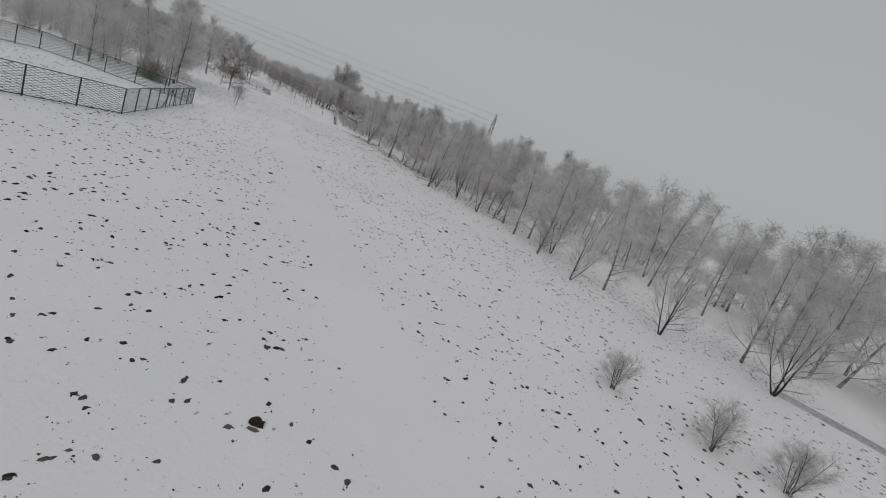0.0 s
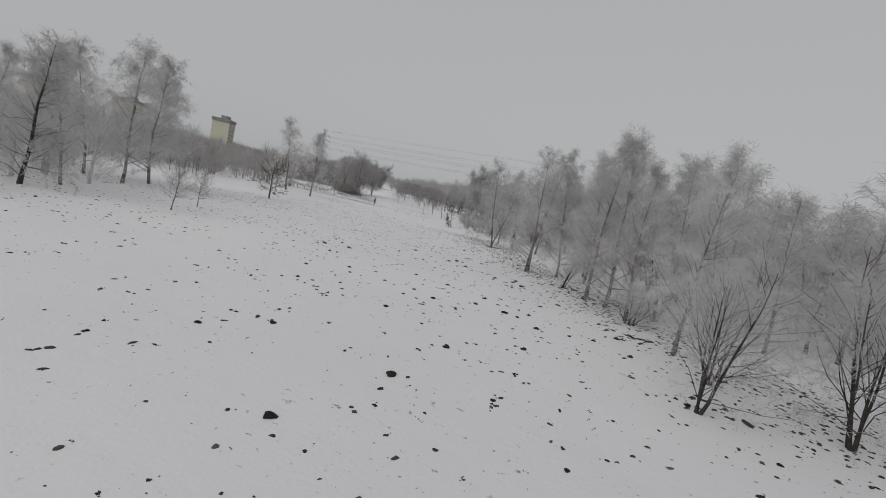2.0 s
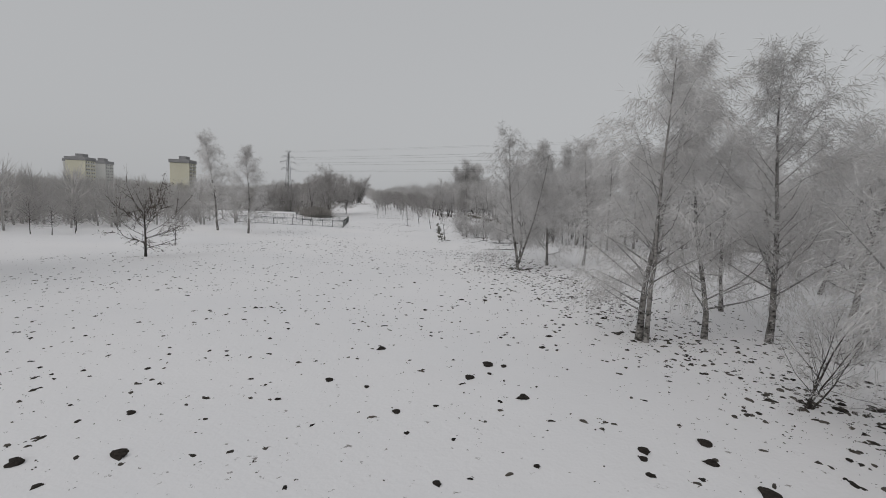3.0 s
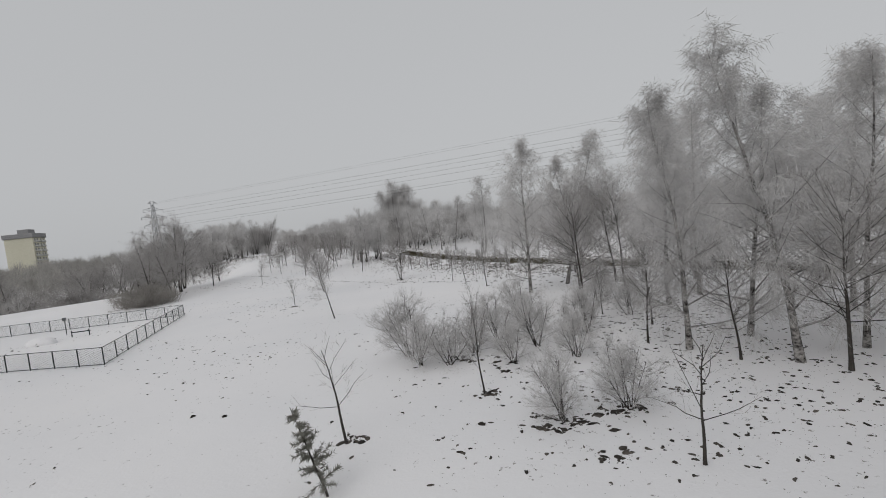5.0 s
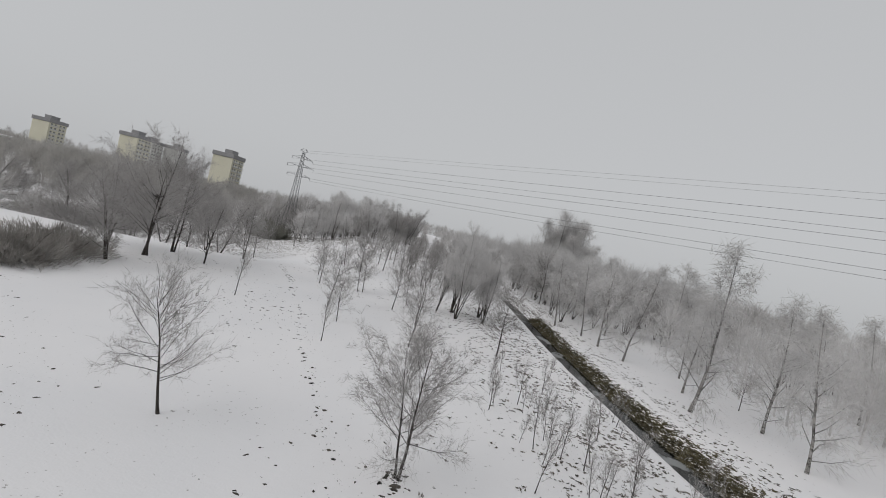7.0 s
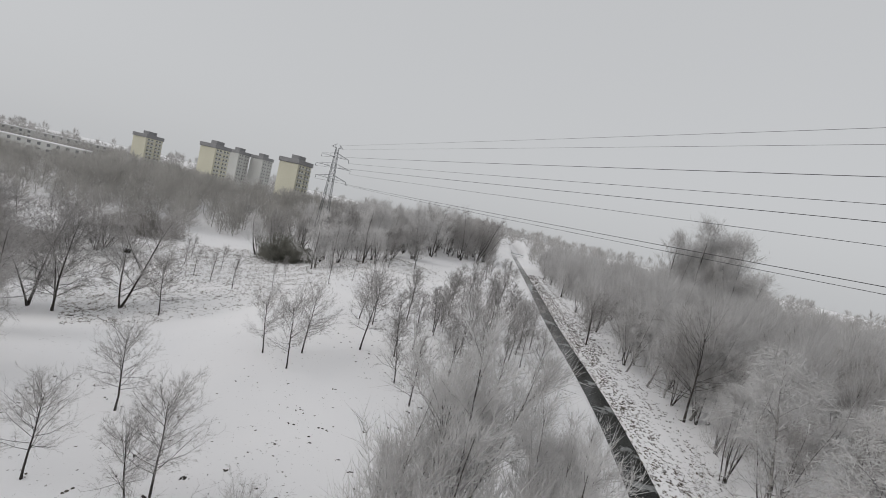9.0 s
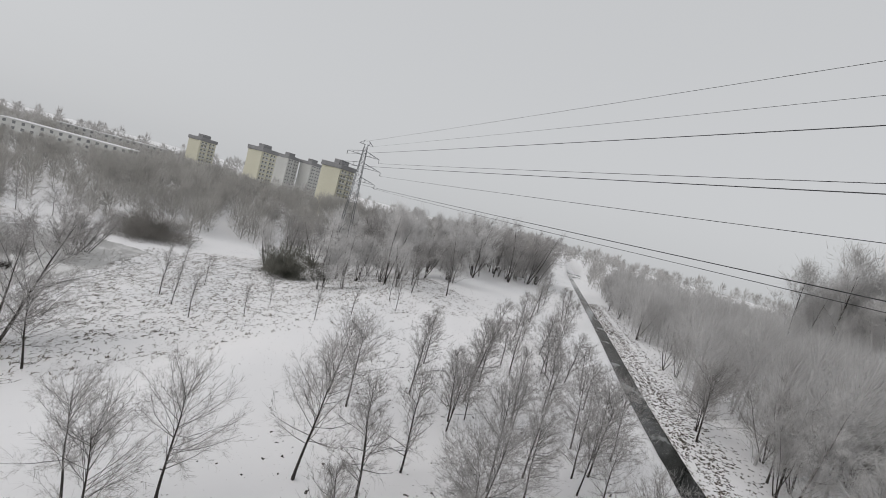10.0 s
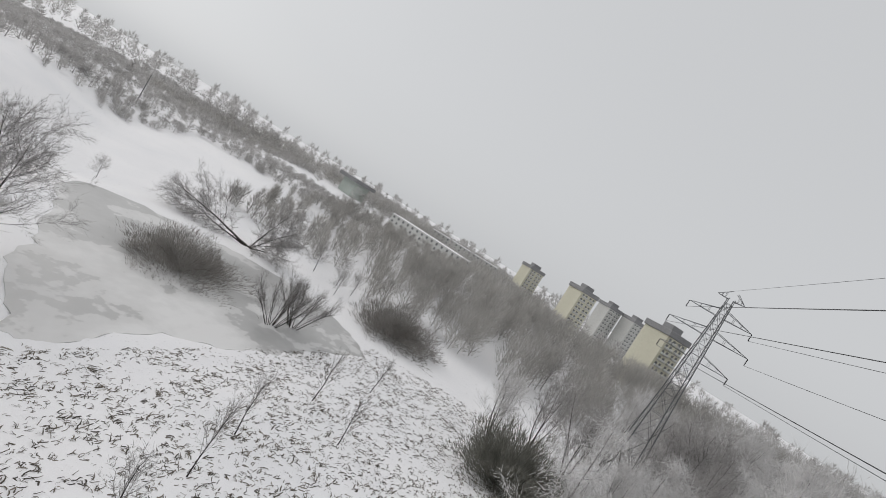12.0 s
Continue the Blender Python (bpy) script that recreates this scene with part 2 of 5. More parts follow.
class Tubes:
    """Collects round limbs and flat twigs as plain lists."""

    def __init__(self):
        self.v, self.f, self.slots = [], [], []

    def tube(self, points, radii, sides=5, slot=0, root=None):
        """A tapering limb; root is a corner of the limb that it grows from. Gives the number of its first corner."""
        first, n = len(self.v), len(points)
        for i, p in enumerate(points):
            d = (points[min(i + 1, n - 1)] - points[max(i - 1, 0)]).normalized()
            a = d.orthogonal().normalized()
            b = d.cross(a)
            for k in range(sides):
                w = 2 * math.pi * k / sides
                self.v.append(p + (a * math.cos(w) + b * math.sin(w)) * radii[i])
        for i in range(n - 1):
            for k in range(sides):
                q = first + i * sides
                self.f.append((q + k, q + (k + 1) % sides, q + sides + (k + 1) % sides, q + sides + k))
        self.f.append(tuple(first + (n - 1) * sides + k for k in range(sides)))
        if root is not None:
            self.f.append((first, first + 1, root))
        self.slots += [slot] * (len(self.f) - len(self.slots))
        return first

    def twig(self, p, q, width, rng):
        side = (q - p).cross(Vector((rng.uniform(-1, 1), rng.uniform(-1, 1), rng.uniform(-1, 1))))
        if side.length < 1e-5:
            return
        side = side.normalized() * width * 0.5
        k = len(self.v)
        self.v += [p - side, p + side, q]
        self.f.append((k, k + 1, k + 2))

    def ribbon(self, points, width):
        """A flat bent blade that tapers to its tip."""
        k, n = len(self.v), len(points)
        for i, p in enumerate(points[:-1]):
            d = points[i + 1] - p
            side = Vector((-d.y, d.x, 0.25 * d.length)).normalized() * width * 0.5 * (1 - 0.25 * i / n)
            self.v += [p - side, p + side]
        self.v.append(points[-1])
        for i in range(n - 2):
            self.f.append((k + 2 * i, k + 2 * i + 1, k + 2 * i + 3, k + 2 * i + 2))
        self.f.append((k + 2 * n - 4, k + 2 * n - 3, k + 2 * n - 2))

    def clod(self, p, r, stretch, turn, rng):
        """A low uneven crumb of soil; the larger ones are rounded lumps."""
        k, sides = len(self.v), 4 if r < 0.07 else 8
        rings = ((1.0, -0.02),) if sides == 4 else ((1.0, -0.02), (0.62, r * rng.uniform(0.15, 0.3)))
        self.v.append(p + Vector((rng.gauss(0, r * 0.2), rng.gauss(0, r * 0.2), r * rng.uniform(0.25, 0.5))))
        rim = [r * rng.uniform(0.45, 1.35) for _ in range(sides)]
        for f, z in rings:
            for i in range(sides):
                a = (i + rng.uniform(-0.3, 0.3)) * 2 * math.pi / sides
                x, y = math.cos(a) * rim[i] * f * stretch, math.sin(a) * rim[i] * f / stretch ** 0.5
                self.v.append(p + Vector((x * math.cos(turn) - y * math.sin(turn), x * math.sin(turn) + y * math.cos(turn), z)))
        inner = k + 1 + sides * (len(rings) - 1)
        for i in range(sides):
            n = (i + 1) % sides
            self.f.append((k, inner + i, inner + n))
            if len(rings) > 1:
                self.f.append((k + 1 + i, k + 1 + n, inner + n, inner + i))

    def mesh(self, name, material, smooth=False):
        return mesh_of(name, self.v, self.f, material, smooth, self.slots if isinstance(material, tuple) else None)


def wander(rng, start, heading, length, steps, bend, lift):
    """A limb's line: it wavers by bend and is drawn up (lift > 0) or down."""
    points, d = [start.copy()], heading.normalized()
    for _ in range(steps):
        d = (d + Vector((rng.gauss(0, bend), rng.gauss(0, bend), rng.gauss(0, bend) + lift))).normalized()
        points.append(points[-1] + d * (length / steps))
    return points


def along(points, f):
    x = f * (len(points) - 1)
    i = min(int(x), len(points) - 2)
    return points[i].lerp(points[i + 1], x - i), (points[i + 1] - points[i]).normalized()


def outward(rng, axis, spread):
    a = axis.orthogonal().normalized()
    w = rng.uniform(0, 2 * math.pi)
    side = a * math.cos(w) + axis.cross(a) * math.sin(w)
    return (axis * math.cos(spread) + side * math.sin(spread)).normalized()


def tree_meshes(seed, height, stems, clear, spread, reach, limbs, subs, twigs, twig_len, twig_width, droop, trunk_r, bark, frost, lean=0.05, fan=False, limb_bark=None, top=0.97, haze=0.12, lobes=0.45, low=1.0):
    """One mesh for each stem with its limbs, and the crown of rimed twigs. fan: limbs rise steeper the higher they start, into a globe."""
    rng = random.Random(seed)
    crown, woods = Tubes(), []
    for s in range(stems):
        wood = Tubes()
        tilt = lean + (0.16 if stems > 1 else 0.0)
        head = Vector((rng.gauss(0, tilt), rng.gauss(0, tilt), 1))
        h = height * (1 if s == 0 else rng.uniform(0.7, 0.95))
        base = Vector((rng.uniform(-0.2, 0.2), rng.uniform(-0.2, 0.2), -0.2)) * (1 if stems > 1 else 0.3)
        base.z = -0.2
        trunk = wander(rng, base, head, h + 0.2, 9, 0.035 if fan else 0.05, 0.04)
        r = trunk_r * (1 if s == 0 else 0.75)
        wood.tube(trunk, [r * (1.3 if i == 0 else 1) * (1 - i / 9.6) + 0.008 for i in range(10)], 6)
        for k in range(limbs):
            f = clear + (top - clear) * ((k + rng.random()) / limbs) ** 0.85
            g = (f - clear) / (1 - clear)
            p, axis = along(trunk, f)
            way = outward(rng, axis, radians(spread) * rng.uniform(0.75, 1.2) * (1.25 - 0.65 * g if fan else low - (low - 0.8) * g))
            # long limbs low in the crown, short ones at its top; lobes and gaps round about
            span = reach * ((0.3 + 0.7 * math.sin(math.pi * (0.28 + 0.62 * g))) if fan else (1.05 - f) ** 0.5) * rng.uniform(0.7, 1.15)
            span *= 1 + lobes * noise.noise(Vector((way.x * 1.7, way.y * 1.7, f * 5 + seed * 7.3)))
            limb = wander(rng, p, way, span, 5, 0.08 if fan else 0.13, 0.07 if fan else 0.06)
            lr = max(0.012, r * (0.34 if fan else 0.4) * (1.05 - f))
            near = 6 * min(9, round(f * 9))
            root = min(range(near, near + 6), key=lambda c: (wood.v[c] - limb[1]).length)
            if twig_width < 0.04:
                wood.tube([limb[0], limb[2], limb[3], limb[5]], [lr + 0.004, lr * 0.7 + 0.004, lr * 0.5 + 0.004, 0.005], 3, 1, root)
            else:
                wood.tube([limb[0], limb[2], limb[4]], [lr + 0.005, lr * 0.7 + 0.005, 0.008], 3, 1, root)
            some = max(3, round(twigs * (0.3 + 0.9 * span / reach)))
            for j in range(subs):
                q, ax = along(limb, rng.uniform(0.12, 1.0))
                sub = wander(rng, q, outward(rng, ax, radians(rng.uniform(20, 65))), span * rng.uniform(0.28, 0.55), 3, 0.16, 0.05 - droop * 0.32)
                for a, b in ((0, 1), (1, 2), (2, 3)) if twig_width < 0.04 else ((0, 3),):
                    crown.twig(sub[a], sub[b], twig_width * (1.4 - 0.2 * a), rng)
                for _ in range(some):
                    o, az = along(sub, rng.uniform(0.1, 1.0))
                    o = o + Vector((rng.gauss(0, haze), rng.gauss(0, haze), rng.gauss(0, haze)))
                    d = outward(rng, az, radians(rng.uniform(15, 70)))
                    d.z -= droop * rng.uniform(0.3, 1.4)
                    crown.twig(o, o + d.normalized() * twig_len * rng.uniform(0.4, 1.3), twig_width * rng.uniform(0.6, 1.3), rng)
            for _ in range(some):
                o, az = along(limb, rng.uniform(0.35, 1.0))
                d = outward(rng, az, radians(rng.uniform(10, 60)))
                d.z -= droop * 0.8
                crown.twig(o, o + d.normalized() * twig_len * rng.uniform(0.5, 1.0), twig_width, rng)
        woods.append(wood.mesh("stem" if stems > 1 else "trunk", (bark, limb_bark or RIMED_BARK), True))
    return woods, crown.mesh("crown", frost)


def tree_kind(name, label, category, group, variants, frost_label, **how):
    """Some variants of one kind of tree: the stems' meshes and the crown's, with names and tags."""
    made = []
    for i in range(variants):
        woods, crown = tree_meshes(seed=how["seed0"] + i, **{k: v for k, v in how.items() if k != "seed0"})
        made.append((name, label, category, group, woods, crown, frost_label))
    return made


def stand(kind, rng, x, y, scale, z=0.0, tilt=0.0, yaw=None):
    """A tree of that kind on the ground; tilt leans it towards yaw - 90 degrees."""
    name, label, category, group, woods, crown, frost_label = rng.choice(kind)
    top = tagged(new(name), label, category, group)
    top.empty_display_size = 0.3
    for wood in woods:
        part_mesh("stem" if len(woods) > 1 else "trunk", wood, top)
    part_mesh("crown", crown, top, frost_label)
    top.matrix_basis = pose(x, y, z + relief(x, y), rng.gauss(0, 1.5) + tilt, rng.gauss(0, 1.5), rng.uniform(0, 360) if yaw is None else yaw) @ Matrix.Diagonal((scale, scale, scale, 1))
    return top


# ---- ground: one sheet, cut by a straight canal ----
CANAL_O, CANAL_A, CANAL_N = Vector((-46.0, 204.0)), Vector((-0.661, 0.751)), Vector((0.751, 0.661))


def canal_bend(u):
    return 5.8 + 2.3 * math.exp(-(((u - 76) / 32) ** 2))


def to_canal(x, y):
    d = Vector((x, y)) - CANAL_O
    u = d.dot(CANAL_A)
    return u, d.dot(CANAL_N) - canal_bend(u)


def from_canal(u, v):
    return CANAL_O + CANAL_A * u + CANAL_N * (v + canal_bend(u))


PROFILE = [(-0.35, -0.02), (0.0, -0.10), (0.28, -0.75), (0.55, -1.35), (3.1, -1.35), (3.5, -0.95), (4.3, -0.55), (5.4, -0.25), (7.5, -0.05)]
WATER_Z = -1.0


def trench(v):
    if v <= PROFILE[0][0] or v >= PROFILE[-1][0]:
        return 0.0
    for (a, za), (b, zb) in zip(PROFILE, PROFILE[1:]):
        if a <= v <= b:
            return za + (zb - za) * (v - a) / (b - a)
    return 0.0


def smooth(x):
    x = min(1.0, max(0.0, x))
    return x * x * (3 - 2 * x)


def climb(u):
    """The land climbs gently along the canal."""
    return 4.6 * smooth((u + 5) / 165)


# outline of the frozen pond in the hollow
POND = [Vector(p) for p in ((-164.5, 224), (-167, 221), (-172, 213), (-180, 206), (-187, 198), (-198, 186), (-206, 189), (-212, 200), (-217, 209), (-219, 219), (-219, 229),
                            (-215, 238), (-209, 243.5), (-204, 241), (-198, 238.5), (-190, 236), (-183, 232.5), (-179, 228.5), (-174, 226.5), (-169, 226.5))]
POND_Z = -6.4


def pond_distance(x, y):
    """Distance to the pond's outline, negative over the ice."""
    best, inside = 1e9, False
    for (ax, ay), (bx, by) in zip(POND, POND[1:] + POND[:1]):
        dx, dy = bx - ax, by - ay
        f = min(1.0, max(0.0, ((x - ax) * dx + (y - ay) * dy) / (dx * dx + dy * dy)))
        best = min(best, math.hypot(x - ax - f * dx, y - ay - f * dy))
        if (ay > y) != (by > y) and x < ax + dx * (y - ay) / dy:
            inside = not inside
    return -best if inside else best


def lie(x, y, u, v):
    """Climb along the canal, hollow with the pond, rise again behind it."""
    z = climb(u) + (9.0 * smooth((-x - 235) / 90) - 12 * (1 - math.exp(min(0.0, v + 40) / 32))) * smooth((u - 48) / 37)
    if -260 < x < -130 and 150 < y < 275:
        d = pond_distance(x, y)
        w = smooth(1 - d / 16)
        z = z * (1 - w) + w * (POND_Z + 0.10 + (0.02 * d if d > 0 else max(-0.8, 0.25 * d)))
    return z


def relief(x, y):
    """The lie of the land: level, climbing past the canal, with slight swells."""
    u, v = to_canal(x, y)
    near = min(1.0, abs(v - 2) / 12)
    swell = 0.16 * noise.noise(Vector((x * 0.03, y * 0.03, 0.3))) + 0.05 * noise.noise(Vector((x * 0.16, y * 0.16, 4.0)))
    return trench(v) + swell * near + lie(x, y, u, v)


def spaced(lo, hi, step, far_step, near_lo, near_hi):
    out, x = [], lo
    while x < hi:
        out.append(x)
        x += step if near_lo <= x < near_hi else far_step
    return out + [hi]


def ground_mesh():
    us = spaced(-2400, 2600, 2.2, 60, -260, 330)
    vs = [v for v in spaced(-2400, 2400, 2.2, 60, -190, 150) if not -1.2 < v < 8.5] + [-0.9] + [p[0] for p in PROFILE] + [8.2]
    vs.sort()
    verts, faces, n = [], [], len(vs)
    for u in us:
        for v in vs:
            edge = 0.10 * noise.noise(Vector((u * 0.5, 0, 7))) if -0.5 < v < 8 else 0.0
            p = from_canal(u, v + edge)
            verts.append((p.x, p.y, relief(p.x, p.y) if -1.2 > v or v > 8.5 else trench(v) + climb(u) + 0.04 * noise.noise(Vector((u * 0.8, v, 2)))))
    for i in range(len(us) - 1):
        for j in range(n - 1):
            faces.append((i * n + j, i * n + j + 1, (i + 1) * n + j + 1, (i + 1) * n + j))
    me = mesh_of("ground", verts, faces, SNOW, True)
    me.flip_normals()
    return me


ground = tagged(new("ground", ground_mesh()), "snow-covered field with dark soil flecks showing through", "ground", kind="structure")

wv = []
for i in range(121):
    u = -300 + i * 8
    wv += [(*from_canal(u, -0.2), WATER_Z + climb(u)), (*from_canal(u, 3.7), WATER_Z + climb(u))]
water = tagged(new("water", mesh_of("water", wv, [(2 * i, 2 * i + 1, 2 * i + 3, 2 * i + 2) for i in range(120)], WATER)), "dark canal water with patches of thin ice", "canal", kind="structure")
if water.data.polygons[0].normal.z < 0:
    water.data.flip_normals()


# ---- trees and shrubs ----
BIRCHES = tree_kind("birch_tree", "tall birch thickly furred with white hoar frost", "tree", "frosted birches", 5, "drooping frost-covered twigs",
                    seed0=11, height=13.0, stems=1, clear=0.09, low=1.55, spread=42, reach=4.4, limbs=42, subs=10, twigs=40, twig_len=0.46, twig_width=0.026, droop=0.8, trunk_r=0.14, bark=BIRCH, frost=FROST, haze=0.14)
TWINS = tree_kind("birch_tree", "two-stemmed birch with leaning trunks and frosted crown", "tree", "frosted birches", 2, "drooping frost-covered twigs",
                  seed0=31, height=12.5, stems=2, clear=0.12, low=1.5, spread=42, reach=4.2, limbs=27, subs=10, twigs=40, twig_len=0.46, twig_width=0.026, droop=0.8, trunk_r=0.14, bark=BIRCH, frost=FROST, haze=0.14)
BARES = tree_kind("bare_tree", "small leafless tree with thin rimed branches on the snow", "tree", "small bare trees", 5, "fine rimed twigs",
                  seed0=51, height=6.6, stems=1, clear=0.28, spread=62, reach=3.5, limbs=36, subs=8, twigs=11, twig_len=0.6, twig_width=0.017, droop=-0.05, trunk_r=0.085, bark=BARK, frost=FROST_THIN, lean=0.03, fan=True, top=0.97, limb_bark=BARK, haze=0.03, lobes=0.2)
SAPLINGS = tree_kind("sapling", "slim bare sapling standing in the snow", "tree", "saplings", 4, "fine rimed twigs",
                     seed0=71, height=4.4, stems=1, clear=0.25, spread=36, reach=1.5, limbs=18, subs=4, twigs=7, twig_len=0.42, twig_width=0.014, droop=-0.15, trunk_r=0.04, bark=BARK, frost=FROST_THIN, lean=0.1, fan=True, haze=0.02)
THICKETS = tree_kind("alder_thicket", "many-stemmed alder, its upright shoots white with frost", "tree", "frosted alders by the canal", 4, "upright frosted shoots",
                     seed0=91, height=9.0, stems=5, clear=0.15, spread=32, reach=3.9, limbs=13, subs=5, twigs=18, twig_len=1.0, twig_width=0.026, droop=-0.45, trunk_r=0.07, bark=BARK, frost=FROST, haze=0.1)
BUSHES = tree_kind("frosted_bush", "low many-stemmed bush grey with hoar frost", "bush", "frosted bushes", 4, "frosted twigs",
                   seed0=111, height=3.2, stems=7, clear=0.05, spread=56, reach=1.9, limbs=10, subs=5, twigs=16, twig_len=0.42, twig_width=0.014, droop=-0.05, trunk_r=0.03, bark=BARK, frost=FROST, lean=0.22, haze=0.08)
WILLOWS = tree_kind("bare_shrub", "dark many-stemmed willow shrub with upright bare rods", "bush", "willow shrubs", 2, "upright brown twigs",
                    seed0=131, height=6.0, stems=14, clear=0.25, spread=16, reach=2.6, limbs=8, subs=4, twigs=9, twig_len=0.7, twig_width=0.016, droop=-0.3, trunk_r=0.04, bark=BARK, frost=FROST_THIN, lean=0.2, limb_bark=BARK, haze=0.05)
OAKS = tree_kind("field_tree", "broad leafless tree with dark spreading limbs", "tree", "large bare trees", 4, "rimed brown twigs",
                 seed0=151, height=11.5, stems=2, clear=0.16, spread=54, reach=5.0, limbs=20, subs=10, twigs=22, twig_len=0.8, twig_width=0.028, droop=0.0, trunk_r=0.14, bark=BARK, frost=FROST_THIN, lean=0.0, fan=True, top=0.9, limb_bark=BARK)
LARCHES = tree_kind("larch_tree", "straight larch with short rimed side branches and dark trunk", "tree", "larches by the court", 2, "short rimed branches",
                    seed0=161, height=11.0, stems=1, clear=0.06, spread=74, reach=3.4, limbs=64, subs=4, twigs=17, twig_len=0.6, twig_width=0.045, droop=0.1, trunk_r=0.15, bark=BARK, frost=FROST, haze=0.05, lobes=0.2)
LEAFY = tree_kind("young_oak", "low spreading young oak keeping dark withered leaves", "tree", "", 1, "dark withered leaves on rimed twigs",
                  seed0=165, height=5.2, stems=1, clear=0.12, spread=62, reach=3.9, limbs=24, subs=7, twigs=7, twig_len=0.24, twig_width=0.05, droop=0.1, trunk_r=0.11, bark=BARK, frost=DEAD_LEAF, limb_bark=BARK, fan=True, top=0.85, haze=0.1)
FAR_BIRCHES = tree_kind("birch_tree", "frosted birch standing back in the wood", "tree", "birches of the wood", 5, "frost-covered twigs",
                        seed0=171, height=13.0, stems=1, clear=0.07, low=1.5, spread=46, reach=4.7, limbs=29, subs=6, twigs=17, twig_len=0.9, twig_width=0.05, droop=0.5, trunk_r=0.14, bark=BIRCH, frost=FROST, haze=0.25)
FAR_ALDERS = tree_kind("alder_thicket", "many-stemmed frosted alder in the wood by the canal", "tree", "frosted alders of the wood", 4, "upright frosted shoots",
                       seed0=191, height=9.5, stems=4, clear=0.15, spread=38, reach=4.6, limbs=11, subs=4, twigs=11, twig_len=1.3, twig_width=0.052, droop=-0.3, trunk_r=0.09, bark=BARK, frost=FROST, haze=0.25)
GREY_ALDERS = tree_kind("alder_thicket", "many-stemmed grey alder with thin rime in the wood", "tree", "grey alders of the wood", 3, "thinly rimed shoots",
                        seed0=211, height=9.5, stems=4, clear=0.15, spread=40, reach=4.6, limbs=10, subs=4, twigs=11, twig_len=1.2, twig_width=0.05, droop=-0.2, trunk_r=0.09, bark=BARK, frost=FROST_THIN, haze=0.25)

LEADERS = tree_kind("young_alder", "young alder with one straight dark trunk and rimed side branches", "tree", "young alders of the planted strip", 4, "fine rimed twigs",
                    seed0=241, height=8.0, stems=1, clear=0.14, low=1.4, spread=44, reach=3.3, limbs=38, subs=6, twigs=13, twig_len=0.6, twig_width=0.019, droop=-0.15, trunk_r=0.09, bark=BARK, frost=FROST_THIN, limb_bark=BARK, haze=0.03, lobes=0.3)
ROW_ALDERS = tree_kind("row_alder", "spreading many-stemmed alder with dark limbs and frosted twigs", "tree", "alders in the birch row", 3, "frosted twigs",
                       seed0=251, height=8.0, stems=4, clear=0.10, low=1.35, spread=44, reach=4.4, limbs=14, subs=7, twigs=18, twig_len=0.5, twig_width=0.022, droop=0.05, trunk_r=0.085, bark=BARK, frost=FROST, lean=0.12, limb_bark=BARK, haze=0.08)
OPEN_TREES = tree_kind("bare_tree", "small open bare tree with a few crooked limbs", "tree", "small bare trees", 2, "sparse rimed twigs",
                       seed0=261, height=4.2, stems=1, clear=0.32, low=1.2, spread=52, reach=2.6, limbs=9, subs=4, twigs=3, twig_len=0.4, twig_width=0.014, droop=-0.1, trunk_r=0.06, bark=BARK, frost=FROST_THIN, limb_bark=BARK, haze=0.0, lobes=0.3)
GLOBES = tree_kind("bare_tree", "slim young tree with a round crown of fine bare twigs", "tree", "small bare trees", 1, "fine rimed twigs",
                   seed0=271, height=6.2, stems=1, clear=0.40, spread=60, reach=2.7, limbs=30, subs=7, twigs=8, twig_len=0.5, twig_width=0.016, droop=-0.1, trunk_r=0.065, bark=BARK, frost=FROST_THIN, lean=0.0, fan=True, haze=0.02, lobes=0.2)
TALL = tree_kind("tall_willow", "very tall grey willow rising above the frosted wood", "tree", "tall willows", 2, "fine grey rimed twigs",
                 seed0=231, height=27.0, stems=3, clear=0.22, spread=30, reach=11.0, limbs=26, subs=7, twigs=17, twig_len=2.0, twig_width=0.085, droop=-0.25, trunk_r=0.28, bark=BARK, frost=FROST, haze=0.5, lobes=0.3)

rng = random.Random(7)

# birch row along the first field
for x, y, h in [(-14.5, 96.8, 12.3), (-24.1, 115.2, 12), (4.5, 74.5, 9.1)]:
    stand(TWINS, rng, x, y, h / 12.5)
for x, y, h in [(-11.9, 98.7, 11.5), (-8, 89.2, 12.3), (-6.5, 87.2, 12.7), (-2.6, 78.4, 10.2), (-5, 84, 10.3), (7.6, 69.6, 9.9), (9.1, 69.5, 11.7), (8.1, 62.5, 9.9), (9.5, 61.8, 10.7), (10.4, 55, 9.8), (12.6, 56.8, 11.5), (12.4, 47.5, 9.8), (18.1, 41.5, 9.7), (27.4, 34.6, 9.5), (-22.2, 119.9, 11.6), (-9.2, 99.5, 12.4), (-2.9, 87.8, 11.2), (-3, 108.3, 13.6), (-19, 122.3, 12.1), (-26.1, 125.3, 10.2)]:
    stand(BIRCHES, rng, x, y, h / 13)
for x, y, h in [(-2.4, 70.2, 5.2), (2.2, 71.9, 6.8), (5.6, 62.8, 6.3), (14.6, 51.1, 6.2), (14.4, 40.1, 4.9), (19.8, 32.7, 5.3), (26, 28.8, 6), (-1.5, 74.5, 5.1), (-3.1, 87.3, 7.9), (-10.2, 91.8, 3.4)]:
    stand(ROW_ALDERS, rng, x, y, h / 8)
for x, y, h in [(11.8, 19.5, 1.7), (15, 17.2, 1.9), (17.5, 16.2, 2.0), (-4.7, 83.1, 2.8), (13.6, 52.7, 2.6)]:
    stand(BUSHES, rng, x, y, h / 3.2)

